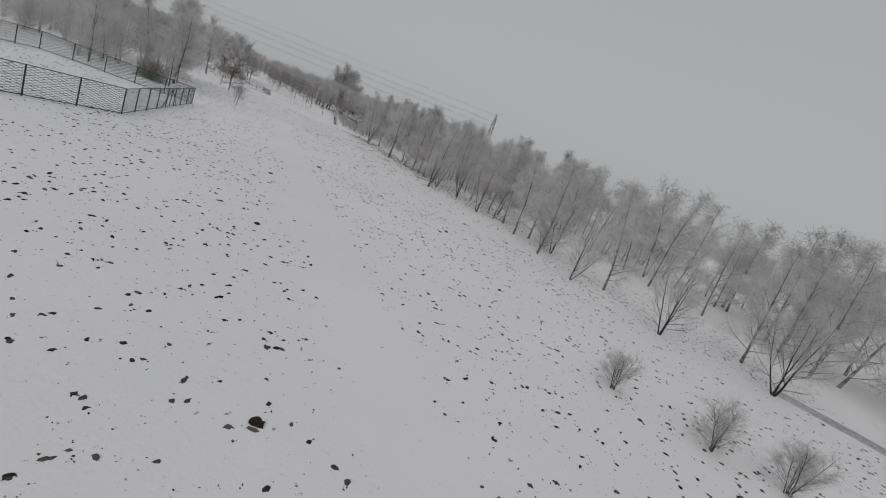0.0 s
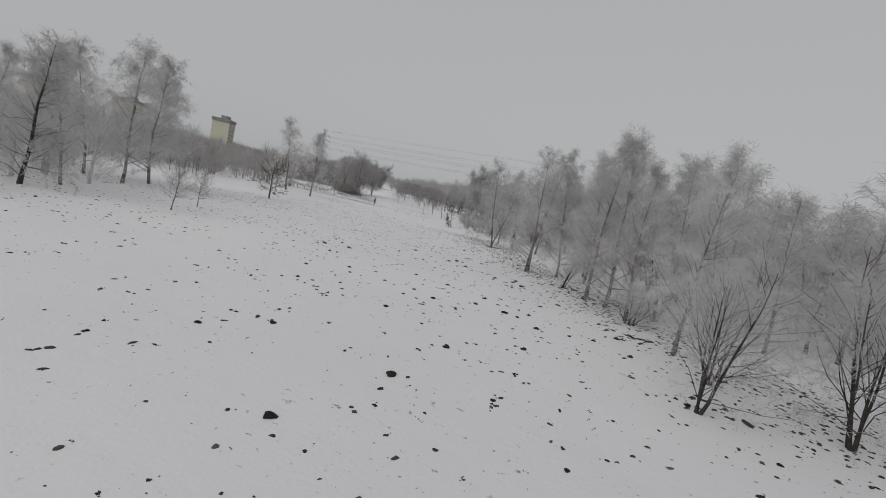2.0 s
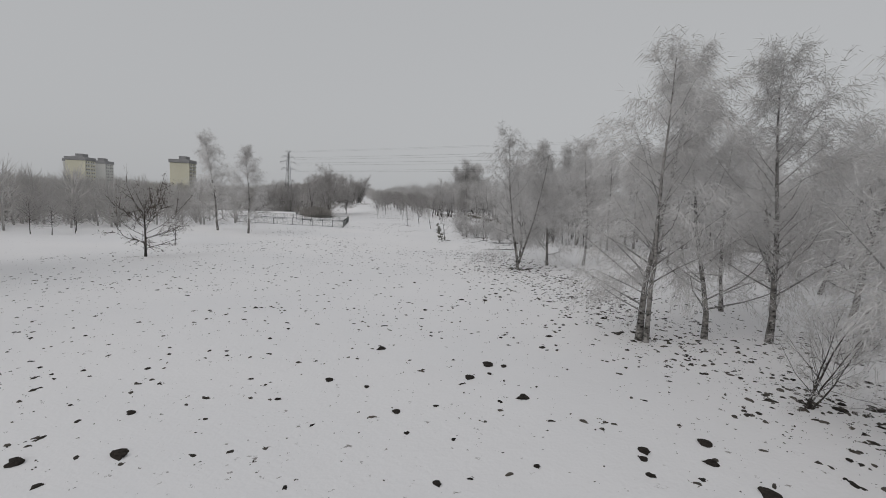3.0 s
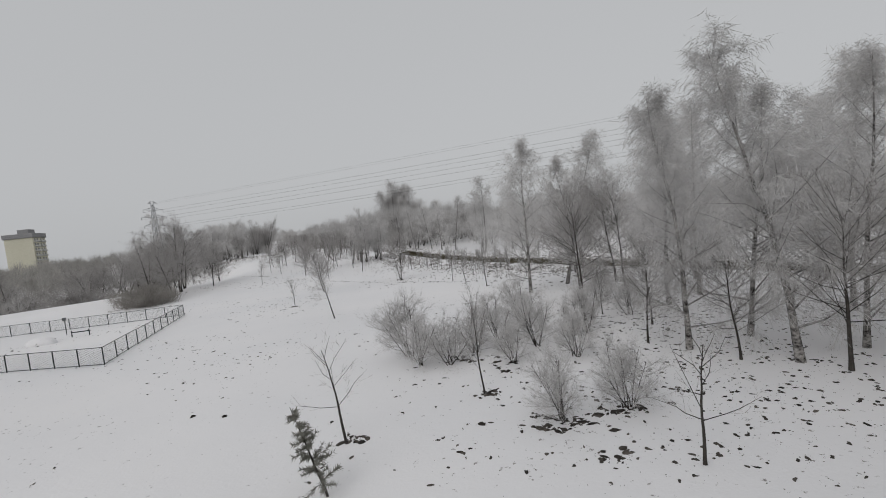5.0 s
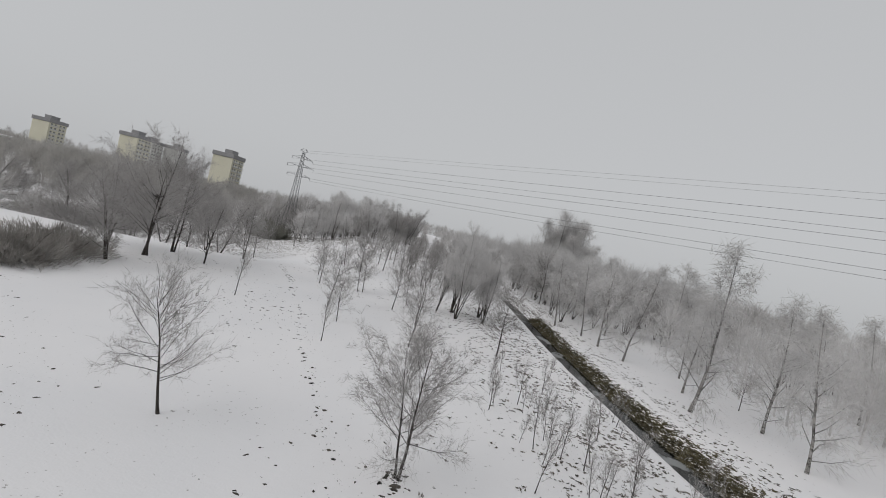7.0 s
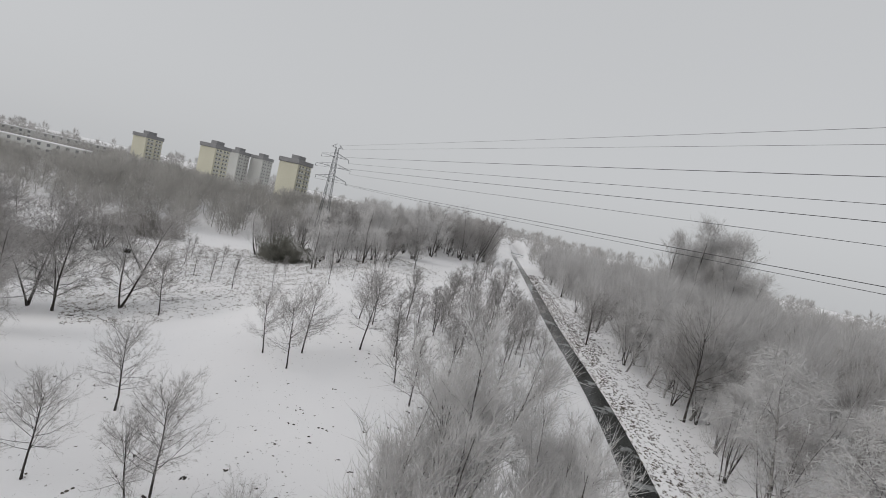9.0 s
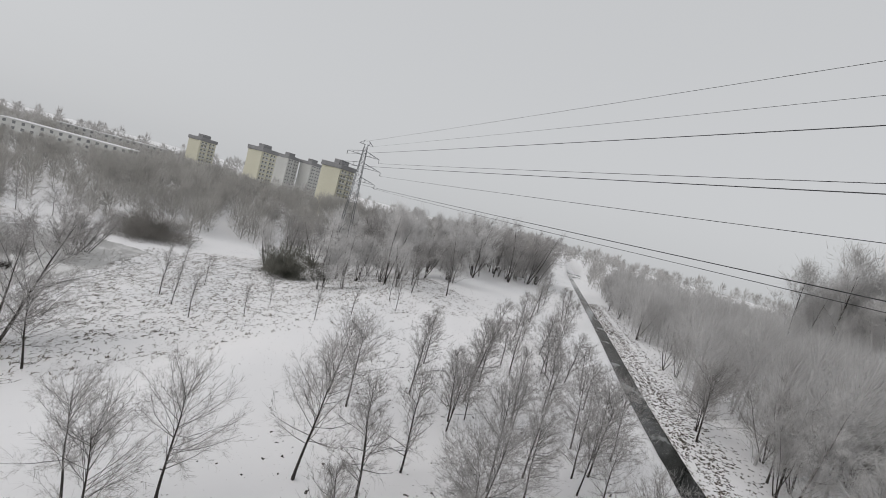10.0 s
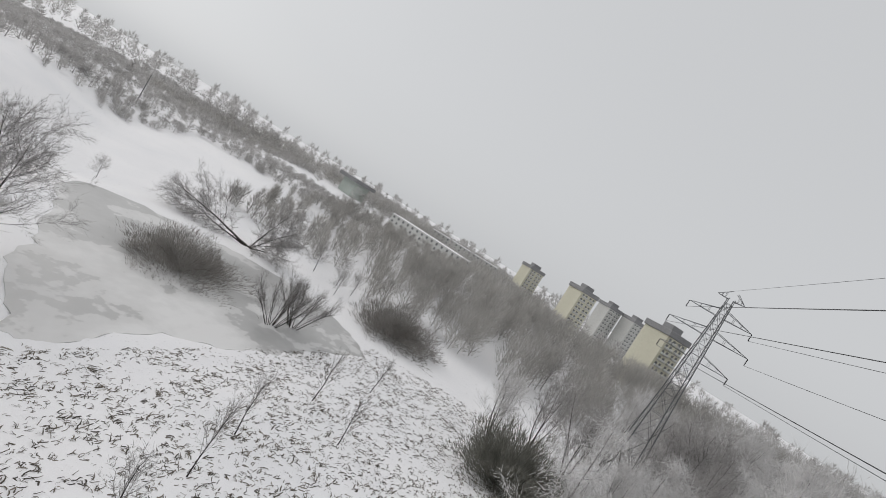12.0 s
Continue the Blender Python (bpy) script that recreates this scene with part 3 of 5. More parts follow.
# birches and undergrowth of the second stretch
for x, y, h in [(-26.1, 151.1, 13.6), (-22.2, 148.2, 15.4), (-22.5, 153, 13.6), (-24.3, 162.3, 14.5), (-21.2, 165.4, 15.2), (-18.7, 150.1, 13.6), (-29.1, 178.7, 14.4), (-19.2, 173.3, 13.9), (-15, 157.3, 15), (-17.4, 143.2, 13.4), (-13.8, 149.4, 14.4), (-12.9, 165, 14.2), (-11.4, 137.3, 13.2)]:
    stand(BIRCHES, rng, x, y, h / 13)
for x, y, h in [(-30.8, 162, 8.5), (-30.3, 172.3, 9), (-26.4, 175.5, 10.3), (-26, 172.3, 9.7), (-27.9, 152.6, 5.2), (-24.6, 168.4, 6), (-26.8, 156.6, 5.3), (-29.5, 160.5, 3.7), (-21, 147, 7.3), (-24.4, 149, 5.2), (-30, 185.3, 8.3)]:
    stand(BARES, rng, x, y, h / 7)
for x, y, h in [(-42.5, 152.1, 4.7), (-41.1, 150.1, 3.5), (-39.3, 150.1, 3.3), (-37, 154.7, 3.7), (-38.2, 152.3, 3.3), (-34.2, 153.1, 3.9), (-35.5, 157.9, 4), (-33.1, 142.5, 3.1), (-30.5, 143.8, 3.3), (-31, 155.7, 3.8), (-32.1, 150.7, 3.3), (-35.6, 150.2, 2.7), (-29.3, 165, 3.7), (-27.7, 159.7, 3.4)]:
    stand(BUSHES, rng, x, y, h / 3.8)
for x, y, h in [(-36.6, 145.6, 4.5), (-66, 176, 3.4), (-41, 179.6, 5.1), (-44.6, 184.4, 4.1), (-47.1, 187.2, 4.2), (-76.7, 205.4, 4.2), (-91.9, 205, 4.9)]:
    stand(SAPLINGS, rng, x, y, h / 4.4)
for x, y, h in [(-87.4, 214.8, 6.6), (-79.3, 222.6, 6.9), (-98.7, 222.3, 5), (-85.5, 224.8, 6.2), (-67.7, 223.6, 7.0), (-73.1, 213.9, 5.9), (-81.8, 211.5, 4.6), (-94.3, 227.3, 5.8)]:
    stand(BARES, rng, x, y, h / 7)
stand(GLOBES, rng, -55.1, 166.1, 0.9, tilt=11, yaw=-70)
stand(BARES, rng, -68.6, 188.5, 0.92, tilt=12, yaw=-54)
stand(OPEN_TREES, rng, -41.5, 140.8, 0.92, tilt=10, yaw=-70)
stand(OPEN_TREES, rng, -29, 139.7, 0.95)
stand(OAKS, rng, -103.4, 256.6, 0.66)
stand(OAKS, rng, -109.7, 296.7, 0.5)
stand(OAKS, rng, -57.9, 195.3, 0.62)

stand(BIRCHES, rng, -35.3, 172.3, 1.22, tilt=9, yaw=90)
stand(BIRCHES, rng, -31.5, 176.5, 1.25, tilt=15, yaw=80)

# thin shoots on the slope down to the canal
shoots = random.Random(21)
for i in range(84):
    u = shoots.uniform(-22, 26)
    p = from_canal(u, -shoots.uniform(1.5, 13.5))
    stand(SAPLINGS, shoots, p.x, p.y, shoots.uniform(0.4, 0.8), tilt=shoots.gauss(0, 5))

# trees past the canal
for x, y, h in [(-59.3, 248.5, 15.4), (-50.3, 242.1, 11.9), (-39, 227.8, 14.2), (-29, 253.7, 13.5), (-28.9, 241.3, 11.2), (-66.8, 266, 15.1), (-68.5, 257, 13.7), (-48.7, 233.7, 18.5), (-51.8, 251, 10.6), (-42, 236.7, 14.9), (-30.3, 264.1, 15.2), (-23.5, 266.1, 13.3), (-73.9, 257.7, 14.6), (-64.3, 252.9, 15.2), (-57.7, 278.5, 17.1), (-55.9, 285.4, 15.9)]:
    stand(FAR_BIRCHES, rng, x, y, h / 13.5)
for x, y, h in [(-93.8, 286, 12), (-92.4, 289.8, 13), (-86.2, 280.7, 12.5), (-98, 288.4, 11), (-82, 276, 12)]:
    stand(BIRCHES, rng, x, y, h / 13, tilt=19, yaw=138)
for x, y, h in [(-78.6, 279, 11), (-76.1, 275, 10)]:
    stand(FAR_BIRCHES, rng, x, y, h / 13, tilt=25, yaw=138)
stand(OAKS, rng, -24.9, 233.2, 0.72)
stand(BARES, rng, -44.3, 243.8, 0.6)
grove = random.Random(33)
for i in range(160):
    p = from_canal(grove.uniform(34, 250), 9 + 58 * grove.random() ** 1.15)
    u, v = to_canal(p.x, p.y)
    if u > 62 or v > 22:
        stand(THICKETS if u < 105 and v < 26 else grove.choice((FAR_BIRCHES, FAR_ALDERS, GREY_ALDERS)), grove, p.x, p.y, grove.uniform(0.7, 1.1))
for x, y, h in [(-113, 355, 29), (-106, 352, 26), (-120, 357, 25), (-110, 362, 27), (-101, 356, 22)]:
    stand(TALL, grove, x, y, h / 27)
for x, y, h in [(-108.2, 293.9, 8.2), (-101.1, 293.2, 7.9), (-86.4, 279.2, 11.7)]:
    stand(BARES, rng, x, y, h / 7)

# the planted strip on the near side of the canal
for x, y, h in [(-83.4, 236.8, 13.2), (-80.3, 240.2, 10.5), (-81.8, 244.8, 8.2), (-86.3, 241.3, 9.5), (-80.5, 233.5, 11), (-78, 237.5, 10), (-84.5, 234, 10)]:
    stand(THICKETS, rng, x, y, h / 9)
for x, y, h in [(-103.5, 249.2, 7.3), (-110.9, 257.1, 7.9), (-98.2, 258.7, 6.8), (-99.1, 247.9, 7.4), (-97.4, 252.4, 7.6), (-109.4, 253.2, 8.3), (-119.2, 268.7, 8.6), (-122.9, 273.6, 8.2), (-116.1, 276.8, 8), (-127.5, 268.9, 7.2), (-124.7, 279.9, 7.9), (-122, 287.3, 7.1), (-131.9, 282.7, 7.8), (-137.6, 292.9, 8.1), (-130.6, 291.5, 7.6), (-146.5, 305.4, 8.4), (-154.8, 316.5, 8.8), (-116.2, 264.7, 7.4), (-108.2, 266.3, 7.3), (-165.5, 330.3, 9.3)]:
    stand(LEADERS, rng, x, y, h / 9)
for x, y, h in [(-108.6, 240.1, 6.2), (-111.8, 242.9, 6.5), (-111.8, 250, 7.6), (-119.6, 256.4, 6.9), (-107.7, 262.3, 7.1), (-94.3, 260.6, 5.3), (-99.4, 266.8, 5.8), (-108.5, 275.3, 6.6), (-110.3, 274.5, 6.5), (-104.6, 226.6, 5.5), (-94.4, 226.3, 4.4), (-86.9, 229.4, 4.7), (-122.1, 255.7, 6.3), (-136.3, 234, 7.6), (-112.4, 239.1, 5.6), (-159.7, 293.9, 7.9), (-158.6, 284.7, 6.9)]:
    stand(BARES, rng, x, y, h / 7)

for i in range(50):
    u, v = grove.uniform(84, 165), grove.uniform(-27, -5.5)
    if v > -27 + 0.3 * max(0, u - 95):
        p = from_canal(u, v)
        stand((LEADERS, BARES)[i % 2], grove, p.x, p.y, grove.uniform(0.55, 0.95))

# a snowy way stays open between the planted strip and the wood
def wood_edge(u):
    return -36 + 22 * smooth((u - 150) / 90)


# bare and rimed trees between the weedy field and the far canal
for i in range(120):
    p = from_canal(grove.uniform(112, 250), -grove.uniform(14, 84))
    u, v = to_canal(p.x, p.y)
    if v < wood_edge(u) and math.hypot(p.x + 186, p.y - 269) > 17 and u > 150 - 0.62 * (v + 84) * 0.55 and (p.x + 201) ** 2 + (p.y - 286) ** 2 > 16:
        stand((BARES, FAR_ALDERS, GREY_ALDERS)[i % 3], grove, p.x, p.y, grove.uniform(0.75, 1.1) * (1 + 0.9 * smooth((u - 135) / 60)))

# the weedy field by the pond
for x, y, h in [(-152.4, 247.7, 6.1), (-168.7, 245, 6.1), (-176.7, 252, 5.3), (-150.3, 254, 4.6), (-156.7, 258.9, 4.3), (-142.1, 260.7, 4.2), (-142.6, 265.9, 3.9), (-146, 274.8, 4.8), (-151.5, 276.4, 5.2), (-164.1, 289.2, 6), (-161.1, 246.1, 5.9), (-183.1, 245.9, 6.3), (-195.3, 249.8, 5.3), (-168.9, 274.8, 5.8)]:
    stand(SAPLINGS, rng, x, y, h / 4.4)
for x, y, h in [(-144.7, 230.5, 14.2), (-144.8, 223.5, 13), (-149.6, 221.1, 15), (-153, 215, 13.5), (-147.5, 214, 12.5), (-126.4, 218.2, 9.7)]:
    stand(OAKS, rng, x, y, h / 11.5)
for x, y, h in [(-109.6, 202.3, 14.6), (-113.2, 207.1, 12.5), (-113.3, 217.9, 8.5), (-114.5, 199.6, 11.4), (-105.8, 197, 9.9), (-106.9, 208.6, 9)]:
    stand(OAKS, rng, x, y, h / 11.5)
for x, y, h in [(-197, 231, 9.5), (-201, 232.5, 9.5)]:
    stand(WILLOWS, rng, x, y, h / 6)
stand(OAKS, rng, -227, 203, 1.75, tilt=76, yaw=8)
stand(OAKS, rng, -227.6, 204, 1.2, tilt=-30, yaw=0)
stand(OAKS, rng, -228, 203, 1.2, tilt=-56, yaw=-30)
for x, y, h in [(-241.7, 214.8, 7.3), (-242, 222, 6.8), (-240.8, 226.9, 6.2), (-271.4, 284.4, 9.8), (-232.9, 294.5, 9.1)]:
    stand(BARES, rng, x, y, h / 7)

for x, y, h in [(-174, 287, 17), (-184, 296, 19), (-194, 304, 18), (-205, 318, 18)]:
    stand(TALL, rng, x, y, h / 27)

late = random.Random(77)
stand(OAKS, late, -170.5, 208.9, 1.25)
for x, y, h in [(-226, 211.3, 5), (-233.1, 225.5, 5.5), (-282.6, 265.1, 7), (-261.5, 282.4, 9), (-257.2, 293.4, 7), (-257.7, 321.1, 9), (-213, 174.3, 4.5)]:
    stand(BARES, late, x, y, h / 7)
for i in range(22):
    p = from_canal(late.uniform(128, 215), -late.uniform(12, 62))
    if (p.x + 201) ** 2 + (p.y - 286) ** 2 > 50 and to_canal(p.x, p.y)[1] < wood_edge(to_canal(p.x, p.y)[0]):
        stand((FAR_BIRCHES, THICKETS)[i % 2], late, p.x, p.y, late.uniform(0.8, 1.25))

# trees on the west edge of the first field
for x, y, h in [(-45.5, 55.7, 8.1), (-54.3, 70.1, 9.2), (-46.2, 73, 10.1), (-52.4, 80.9, 13.8), (-54.7, 85, 13.3), (-57.5, 80.2, 12.5), (-59, 87.7, 12.4), (-77.4, 129.5, 15), (-69.2, 127.9, 12.7), (-49.4, 60, 8.6), (-58.6, 73, 10.4), (-63.3, 78.5, 11.6)]:
    stand(BIRCHES, rng, x, y, h / 13)
for x, y, h in [(-37.8, 76.1, 3.1), (-40.5, 80.3, 2.7), (-61, 109.7, 4.1), (-85.5, 108.2, 4.2), (-82.6, 109.1, 3.7), (-83.7, 112.3, 3.7), (-88.3, 114.9, 4.3)]:
    stand(BARES, rng, x, y, h / 7)

for x, y, h in [(-44.6, 69.8, 10.6), (-52.2, 65.5, 9), (-41.6, 64.8, 5.5)]:
    stand(LARCHES, rng, x, y, h / 11)
stand(LEAFY, rng, -54.3, 101.9, 0.95)

# woods that close the views
wood = random.Random(44)
for i in range(95):
    f = wood.random()
    x, y = 32 - 60 * f + 7 + 45 * wood.random() ** 1.3, 32 + 94 * f + wood.uniform(-4, 8)
    if y < 108:
        stand(FAR_BIRCHES, wood, x, y, wood.uniform(0.7, 1.05))
for i in range(40):
    x, y = wood.uniform(-6, 34), wood.uniform(97, 128)
    if x > -8 + 0.35 * (112 - y) and math.hypot(x + 3, y - 108.3) > 3:
        stand(FAR_BIRCHES, wood, x, y, wood.uniform(0.75, 1.05))
for i in range(45):
    p = from_canal(wood.uniform(-120, 20), wood.uniform(24, 70))
    stand(FAR_BIRCHES, wood, p.x, p.y, wood.uniform(0.7, 1.0))
for i in range(26):
    x, y = wood.uniform(-12, 14), wood.uniform(128, 158)
    if to_canal(x, y)[1] < -5:
        stand(FAR_BIRCHES, wood, x, y, wood.uniform(0.8, 1.1))
for i in range(44):
    p = from_canal(wood.uniform(62, 150), 10 + 32 * wood.random())
    stand(GREY_ALDERS, wood, p.x, p.y, wood.uniform(0.75, 1.1))

def brush_meshes(seed, r, h, n, width, frost):
    """A dense rounded bush: stems fan out from the root, twigs fill an uneven dome."""
    g = random.Random(seed)
    wood_, twigs_ = Tubes(), Tubes()
    for _ in range(14):
        a, k = g.uniform(0, 2 * math.pi), g.uniform(0.2, 0.8)
        tip = Vector((math.cos(a) * k * r, math.sin(a) * k * r, h * (1 - k * k) * 0.9))
        line = wander(g, Vector((tip.x * 0.25, tip.y * 0.25, -0.1)), tip + Vector((0, 0, 0.4 * h)), tip.length, 4, 0.12, 0.0)
        wood_.tube(line, [0.05, 0.045, 0.035, 0.02, 0.01], 4)
    for _ in range(n):
        d = outward(g, Vector((0, 0, 1)), math.acos(g.random() ** 1.0))
        lump = 0.82 + 0.6 * noise.noise(d * 2.4 + Vector((seed * 3.1, 0, 0))) + 0.12 * noise.noise(d * 6)
        k = lump * g.random() ** 0.55
        p = Vector((d.x * r * k, d.y * r * k, max(0.05, d.z * h * k)))
        q = p + (d * 0.8 + Vector((g.gauss(0, 0.4), g.gauss(0, 0.4), 0.5 + g.gauss(0, 0.3)))).normalized() * g.uniform(0.4, 1.3)
        twigs_.twig(p, q, width * g.uniform(0.6, 1.4), g)
    return wood_.mesh("stems", BARK, True), twigs_.mesh("crown", frost)


def brush(name, label, seed, x, y, r, h, n, width, frost):
    stems, twigs_ = brush_meshes(seed, r, h, n, width, frost)
    top = tagged(new(name), label, "bush")
    part_mesh("stems", stems, top)
    part_mesh("crown", twigs_, top)
    top.matrix_basis = pose(x, y, relief(x, y), 0, 0, seed * 40)


brush("round_bush", "dense round brown willow bush by the ice", 1, -229, 243.5, 12.5, 7.5, 26000, 0.075, BRUSH)
brush("evergreen_bush", "dense dark green bush in the snowy weeds", 2, -189.5, 271.5, 9.2, 7.2, 30000, 0.07, GREENERY)
brush("round_bush", "low spreading brown bush standing in the frozen pond", 3, -196.5, 213, 11.5, 5.2, 20000, 0.065, BRUSH)
brush("round_bush", "big grey bush beside the fenced run", 4, -140, 203, 8.0, 5.0, 12000, 0.06, FROST_THIN)
brush("round_bush", "dark low bush at the edge of the trees", 5, -102.8, 188.3, 5.5, 3.2, 8000, 0.06, BRUSH)
brush("round_bush", "dark low bush under the bare trees", 6, -108.2, 192.8, 6.0, 3.4, 8000, 0.06, BRUSH)
brush("round_bush", "small dark bush by the fence", 7, -43.3, 63.3, 2.2, 3.0, 2200, 0.05, BRUSH)


# far woods, one sheet of countless trees
def far_woods(name, label, seed, spots, height, twigs, width, material, wide=1.0):
    g = random.Random(seed)
    t = Tubes()
    for x, y in spots:
        h = height * g.uniform(0.7, 1.2) * (1 - 0.4 * smooth((262 - y) / 70) if -420 < x < -200 else 1)
        z = relief(x, y)
        lean = Vector((g.gauss(0, 0.05), g.gauss(0, 0.05), 1)) * h
        b = Vector((x, y, z - 0.3))
        t.tube([b, b + lean * 0.5, b + lean * 0.92], [0.16, 0.11, 0.03], 4)
        w = h * g.uniform(0.26, 0.40) * wide
        for _ in range(twigs):
            # long thin boughs from within the crown out to its uneven rim
            f = g.random() ** 0.8
            a = g.uniform(0, 2 * math.pi)
            out = Vector((math.cos(a), math.sin(a), 0))
            rad = w * math.sin(math.pi * min(0.95, 0.2 + 0.72 * f)) ** 0.7 * g.uniform(0.55, 1.15) * (1 + 0.5 * noise.noise(Vector((x + out.x, y + out.y, 4 * f))))
            p = b + lean * (0.06 + 0.74 * f) + out * rad * g.uniform(0.15, 0.7)
            q = b + lean * (0.10 + 0.84 * f) + out * rad + Vector((0, 0, h * g.uniform(-0.03, 0.16)))
            t.twig(p, q, width * g.uniform(0.6, 1.4), g)
    return tagged(new(name, t.mesh(name, material)), label, "woods", kind="stuff")


def scatter(seed, n, x0, x1, y0, y1, keep):
    g, out = random.Random(seed), []
    while len(out) < n:
        p = (g.uniform(x0, x1), g.uniform(y0, y1))
        if keep(*p):
            out.append(p)
    return out


far_woods("woods", "bare brown woods below the tower blocks", 5, scatter(6, 900, -350, -225, 175, 430, lambda x, y: x < -244 - 0.1 * abs(y - 250) and to_canal(x, y)[1] < -14), 13.0, 210, 0.12, HAZED_BROWNWOOD)
far_woods("woods", "rimed trees along the far end of the canal", 8, scatter(9, 330, -330, -150, 300, 520, lambda x, y: -95 < to_canal(x, y)[1] < -14 and to_canal(x, y)[0] > 215), 13.0, 120, 0.17, FARWOOD)
far_woods("woods", "frosted woods past the canal", 10, scatter(11, 560, -300, 60, 215, 560, lambda x, y: 48 < to_canal(x, y)[1] < 120 or to_canal(x, y)[1] > 10 and to_canal(x, y)[0] > 240), 12.0, 115, 0.2, FARWOOD)
far_woods("woods", "bare trees beyond the fenced run", 12, scatter(13, 560, -280, -92, 50, 205, lambda x, y: (x > -100 and y < 145 and x < -90) or x < -100 and not (-150 < x and y > 158) and not (-250 < x < -160 and y > 165) and not (x < -195 and y > 116)), 8.0, 125, 0.13, FARWOOD, 1.3)
far_woods("woods", "thick bare wood behind the shrubs", 18, scatter(19, 170, -165, -92, 92, 152, lambda x, y: y < 152 + 0.1 * (x + 92)), 9.0, 190, 0.11, FARWOOD)
far_woods("woods", "bare trees on the slope past the pond", 20, scatter(21, 2300, -460, -262, -60, 190, lambda x, y: not (-300 < x and y > 120) and not (-458 < x < -360 and y > 95)), 6.0, 64, 0.19, FARWOOD, 1.9)
far_woods("woods", "grey woods on the horizon", 14, scatter(15, 1500, -900, 500, -300, 1000, lambda x, y: 330 < math.hypot(x + 80, y - 200) < 620), 14.0, 60, 0.5, FARWOOD, 1.3)
far_woods("woods", "grey wood on the rise behind the flats", 16, scatter(17, 1300, -760, -350, 20, 420, lambda x, y: math.hypot(x + 80, y - 200) > 300 and y < 0.2 * x + 400 and not (-458 < x < -370 and 95 < y < 195)), 11.0, 55, 0.40, HAZED_BROWNWOOD, 1.4)

far_woods("woods", "hazy woods along the skyline", 22, scatter(23, 800, -1400, 1000, -900, 1500, lambda x, y: 640 < math.hypot(x + 80, y - 200) < 1150), 22.0, 80, 0.8, FARWOOD)

far_woods("woods", "frosted wood closing in along the canal", 24, scatter(25, 330, -260, -20, 220, 480, lambda x, y: 9.5 + 4 * noise.noise(Vector((x * 0.1, y * 0.1, 3))) < to_canal(x, y)[1] < 62 and 84 < to_canal(x, y)[0] < 250), 14.0, 400, 0.055, FROST)
far_woods("woods", "low frosted wood behind the court", 26, scatter(27, 230, -125, -47, 30, 102, lambda x, y: y < 63 - 0.42 * (x + 15.6) and (x < -56 or y > 57)), 6.8, 330, 0.06, FROST)

far_woods("woods", "thin frosted wood past the canal", 28, scatter(29, 130, -80, 70, 150, 300, lambda x, y: 24 < to_canal(x, y)[1] < 75 and -50 < to_canal(x, y)[0] < 66), 11.0, 280, 0.06, FROST)

# ---- molehills ----
hill = bmesh.new()
bmesh.ops.create_icosphere(hill, subdivisions=2, radius=1.0)
for v in hill.verts:
    k = 1 + 0.7 * noise.noise(v.co * 2.3) + 0.6 * noise.noise(v.co * 5)
    v.co = Vector((v.co.x * k, v.co.y * k, max(-0.15, v.co.z) * 0.62 * k))
hill_mesh = bpy.data.meshes.new("molehill")
hill.to_mesh(hill_mesh)
hill.free()
hill_mesh.materials.append(SOIL)
hills = random.Random(3)


def molehill(x, y, r):
    ob = tagged(new("molehill", hill_mesh), "dark crumbly molehill pushed up through the snow", "molehill", "molehills on the field")
    ob.matrix_basis = pose(x, y, relief(x, y), 0, 0, hills.uniform(0, 360)) @ Matrix.Diagonal((r * hills.uniform(0.8, 1.3), r, r, 1))


for x, y in [(-20.6, 75.5), (-14.4, 74.4), (-19.9, 70.3), (-14.8, 70.3), (-10.9, 76), (-15.5, 78.9), (-8.9, 74.7), (-15.9, 75.1), (-13.4, 87.2), (-4.6, 75.1), (-26.8, 80.8), (-25.3, 81.9), (-5.3, 78), (-23.8, 87.2), (-19.9, 89.4), (-14.8, 87.1), (-13.4, 88.1), (-12.5, 86.4), (-18, 88.7), (-19.7, 90.8), (-23.9, 90.6), (-11.5, 60.3), (-10.9, 64.2), (-10.8, 56.5), (-8.8, 58.2), (-3.9, 47.7), (0.8, 54.9), (-11.6, 45.8), (-4.4, 43.9), (1.2, 33.6), (2.2, 38.2), (2.7, 39.3), (4.2, 47.2), (8.8, 45.9), (-11.3, 34.5), (-36.3, 142.4), (-51.4, 143.4), (-49.5, 143.4), (7, 27.7), (-6, 22.2), (0.4, 9.9)]:
    molehill(x, y, hills.uniform(0.10, 0.18))
for i in range(120):
    f = hills.random()
    molehill(-8 - 20 * f + hills.gauss(0, 9), 62 + 62 * f + hills.gauss(0, 6), hills.uniform(0.05, 0.13))


# ---- dead grass that pokes through the snow ----
def grass(name, label, seed, n, where, size, blades, material, flat=0.35, stubby=1.0):
    g = random.Random(seed)
    t = Tubes()
    for _ in range(n):
        spot = where(g)
        if spot is None:
            continue
        x, y = spot
        z = relief(x, y)
        s = size * g.uniform(0.4, 1.5)
        a0 = g.uniform(0, 2 * math.pi)
        for _ in range(blades):
            a, l = a0 + g.gauss(0, 1.3), s * g.uniform(0.5, 1.2) * stubby
            p = Vector((x + g.gauss(0, s * 0.3), y + g.gauss(0, s * 0.3), z - 0.01))
            t.twig(p, p + Vector((math.cos(a) * l, math.sin(a) * l, l * g.uniform(0.1, 1.0) * flat + 0.02)), s * 0.6 / stubby ** 0.5, g)
    return tagged(new(name, t.mesh(name, material)), label, "grass", kind="stuff")


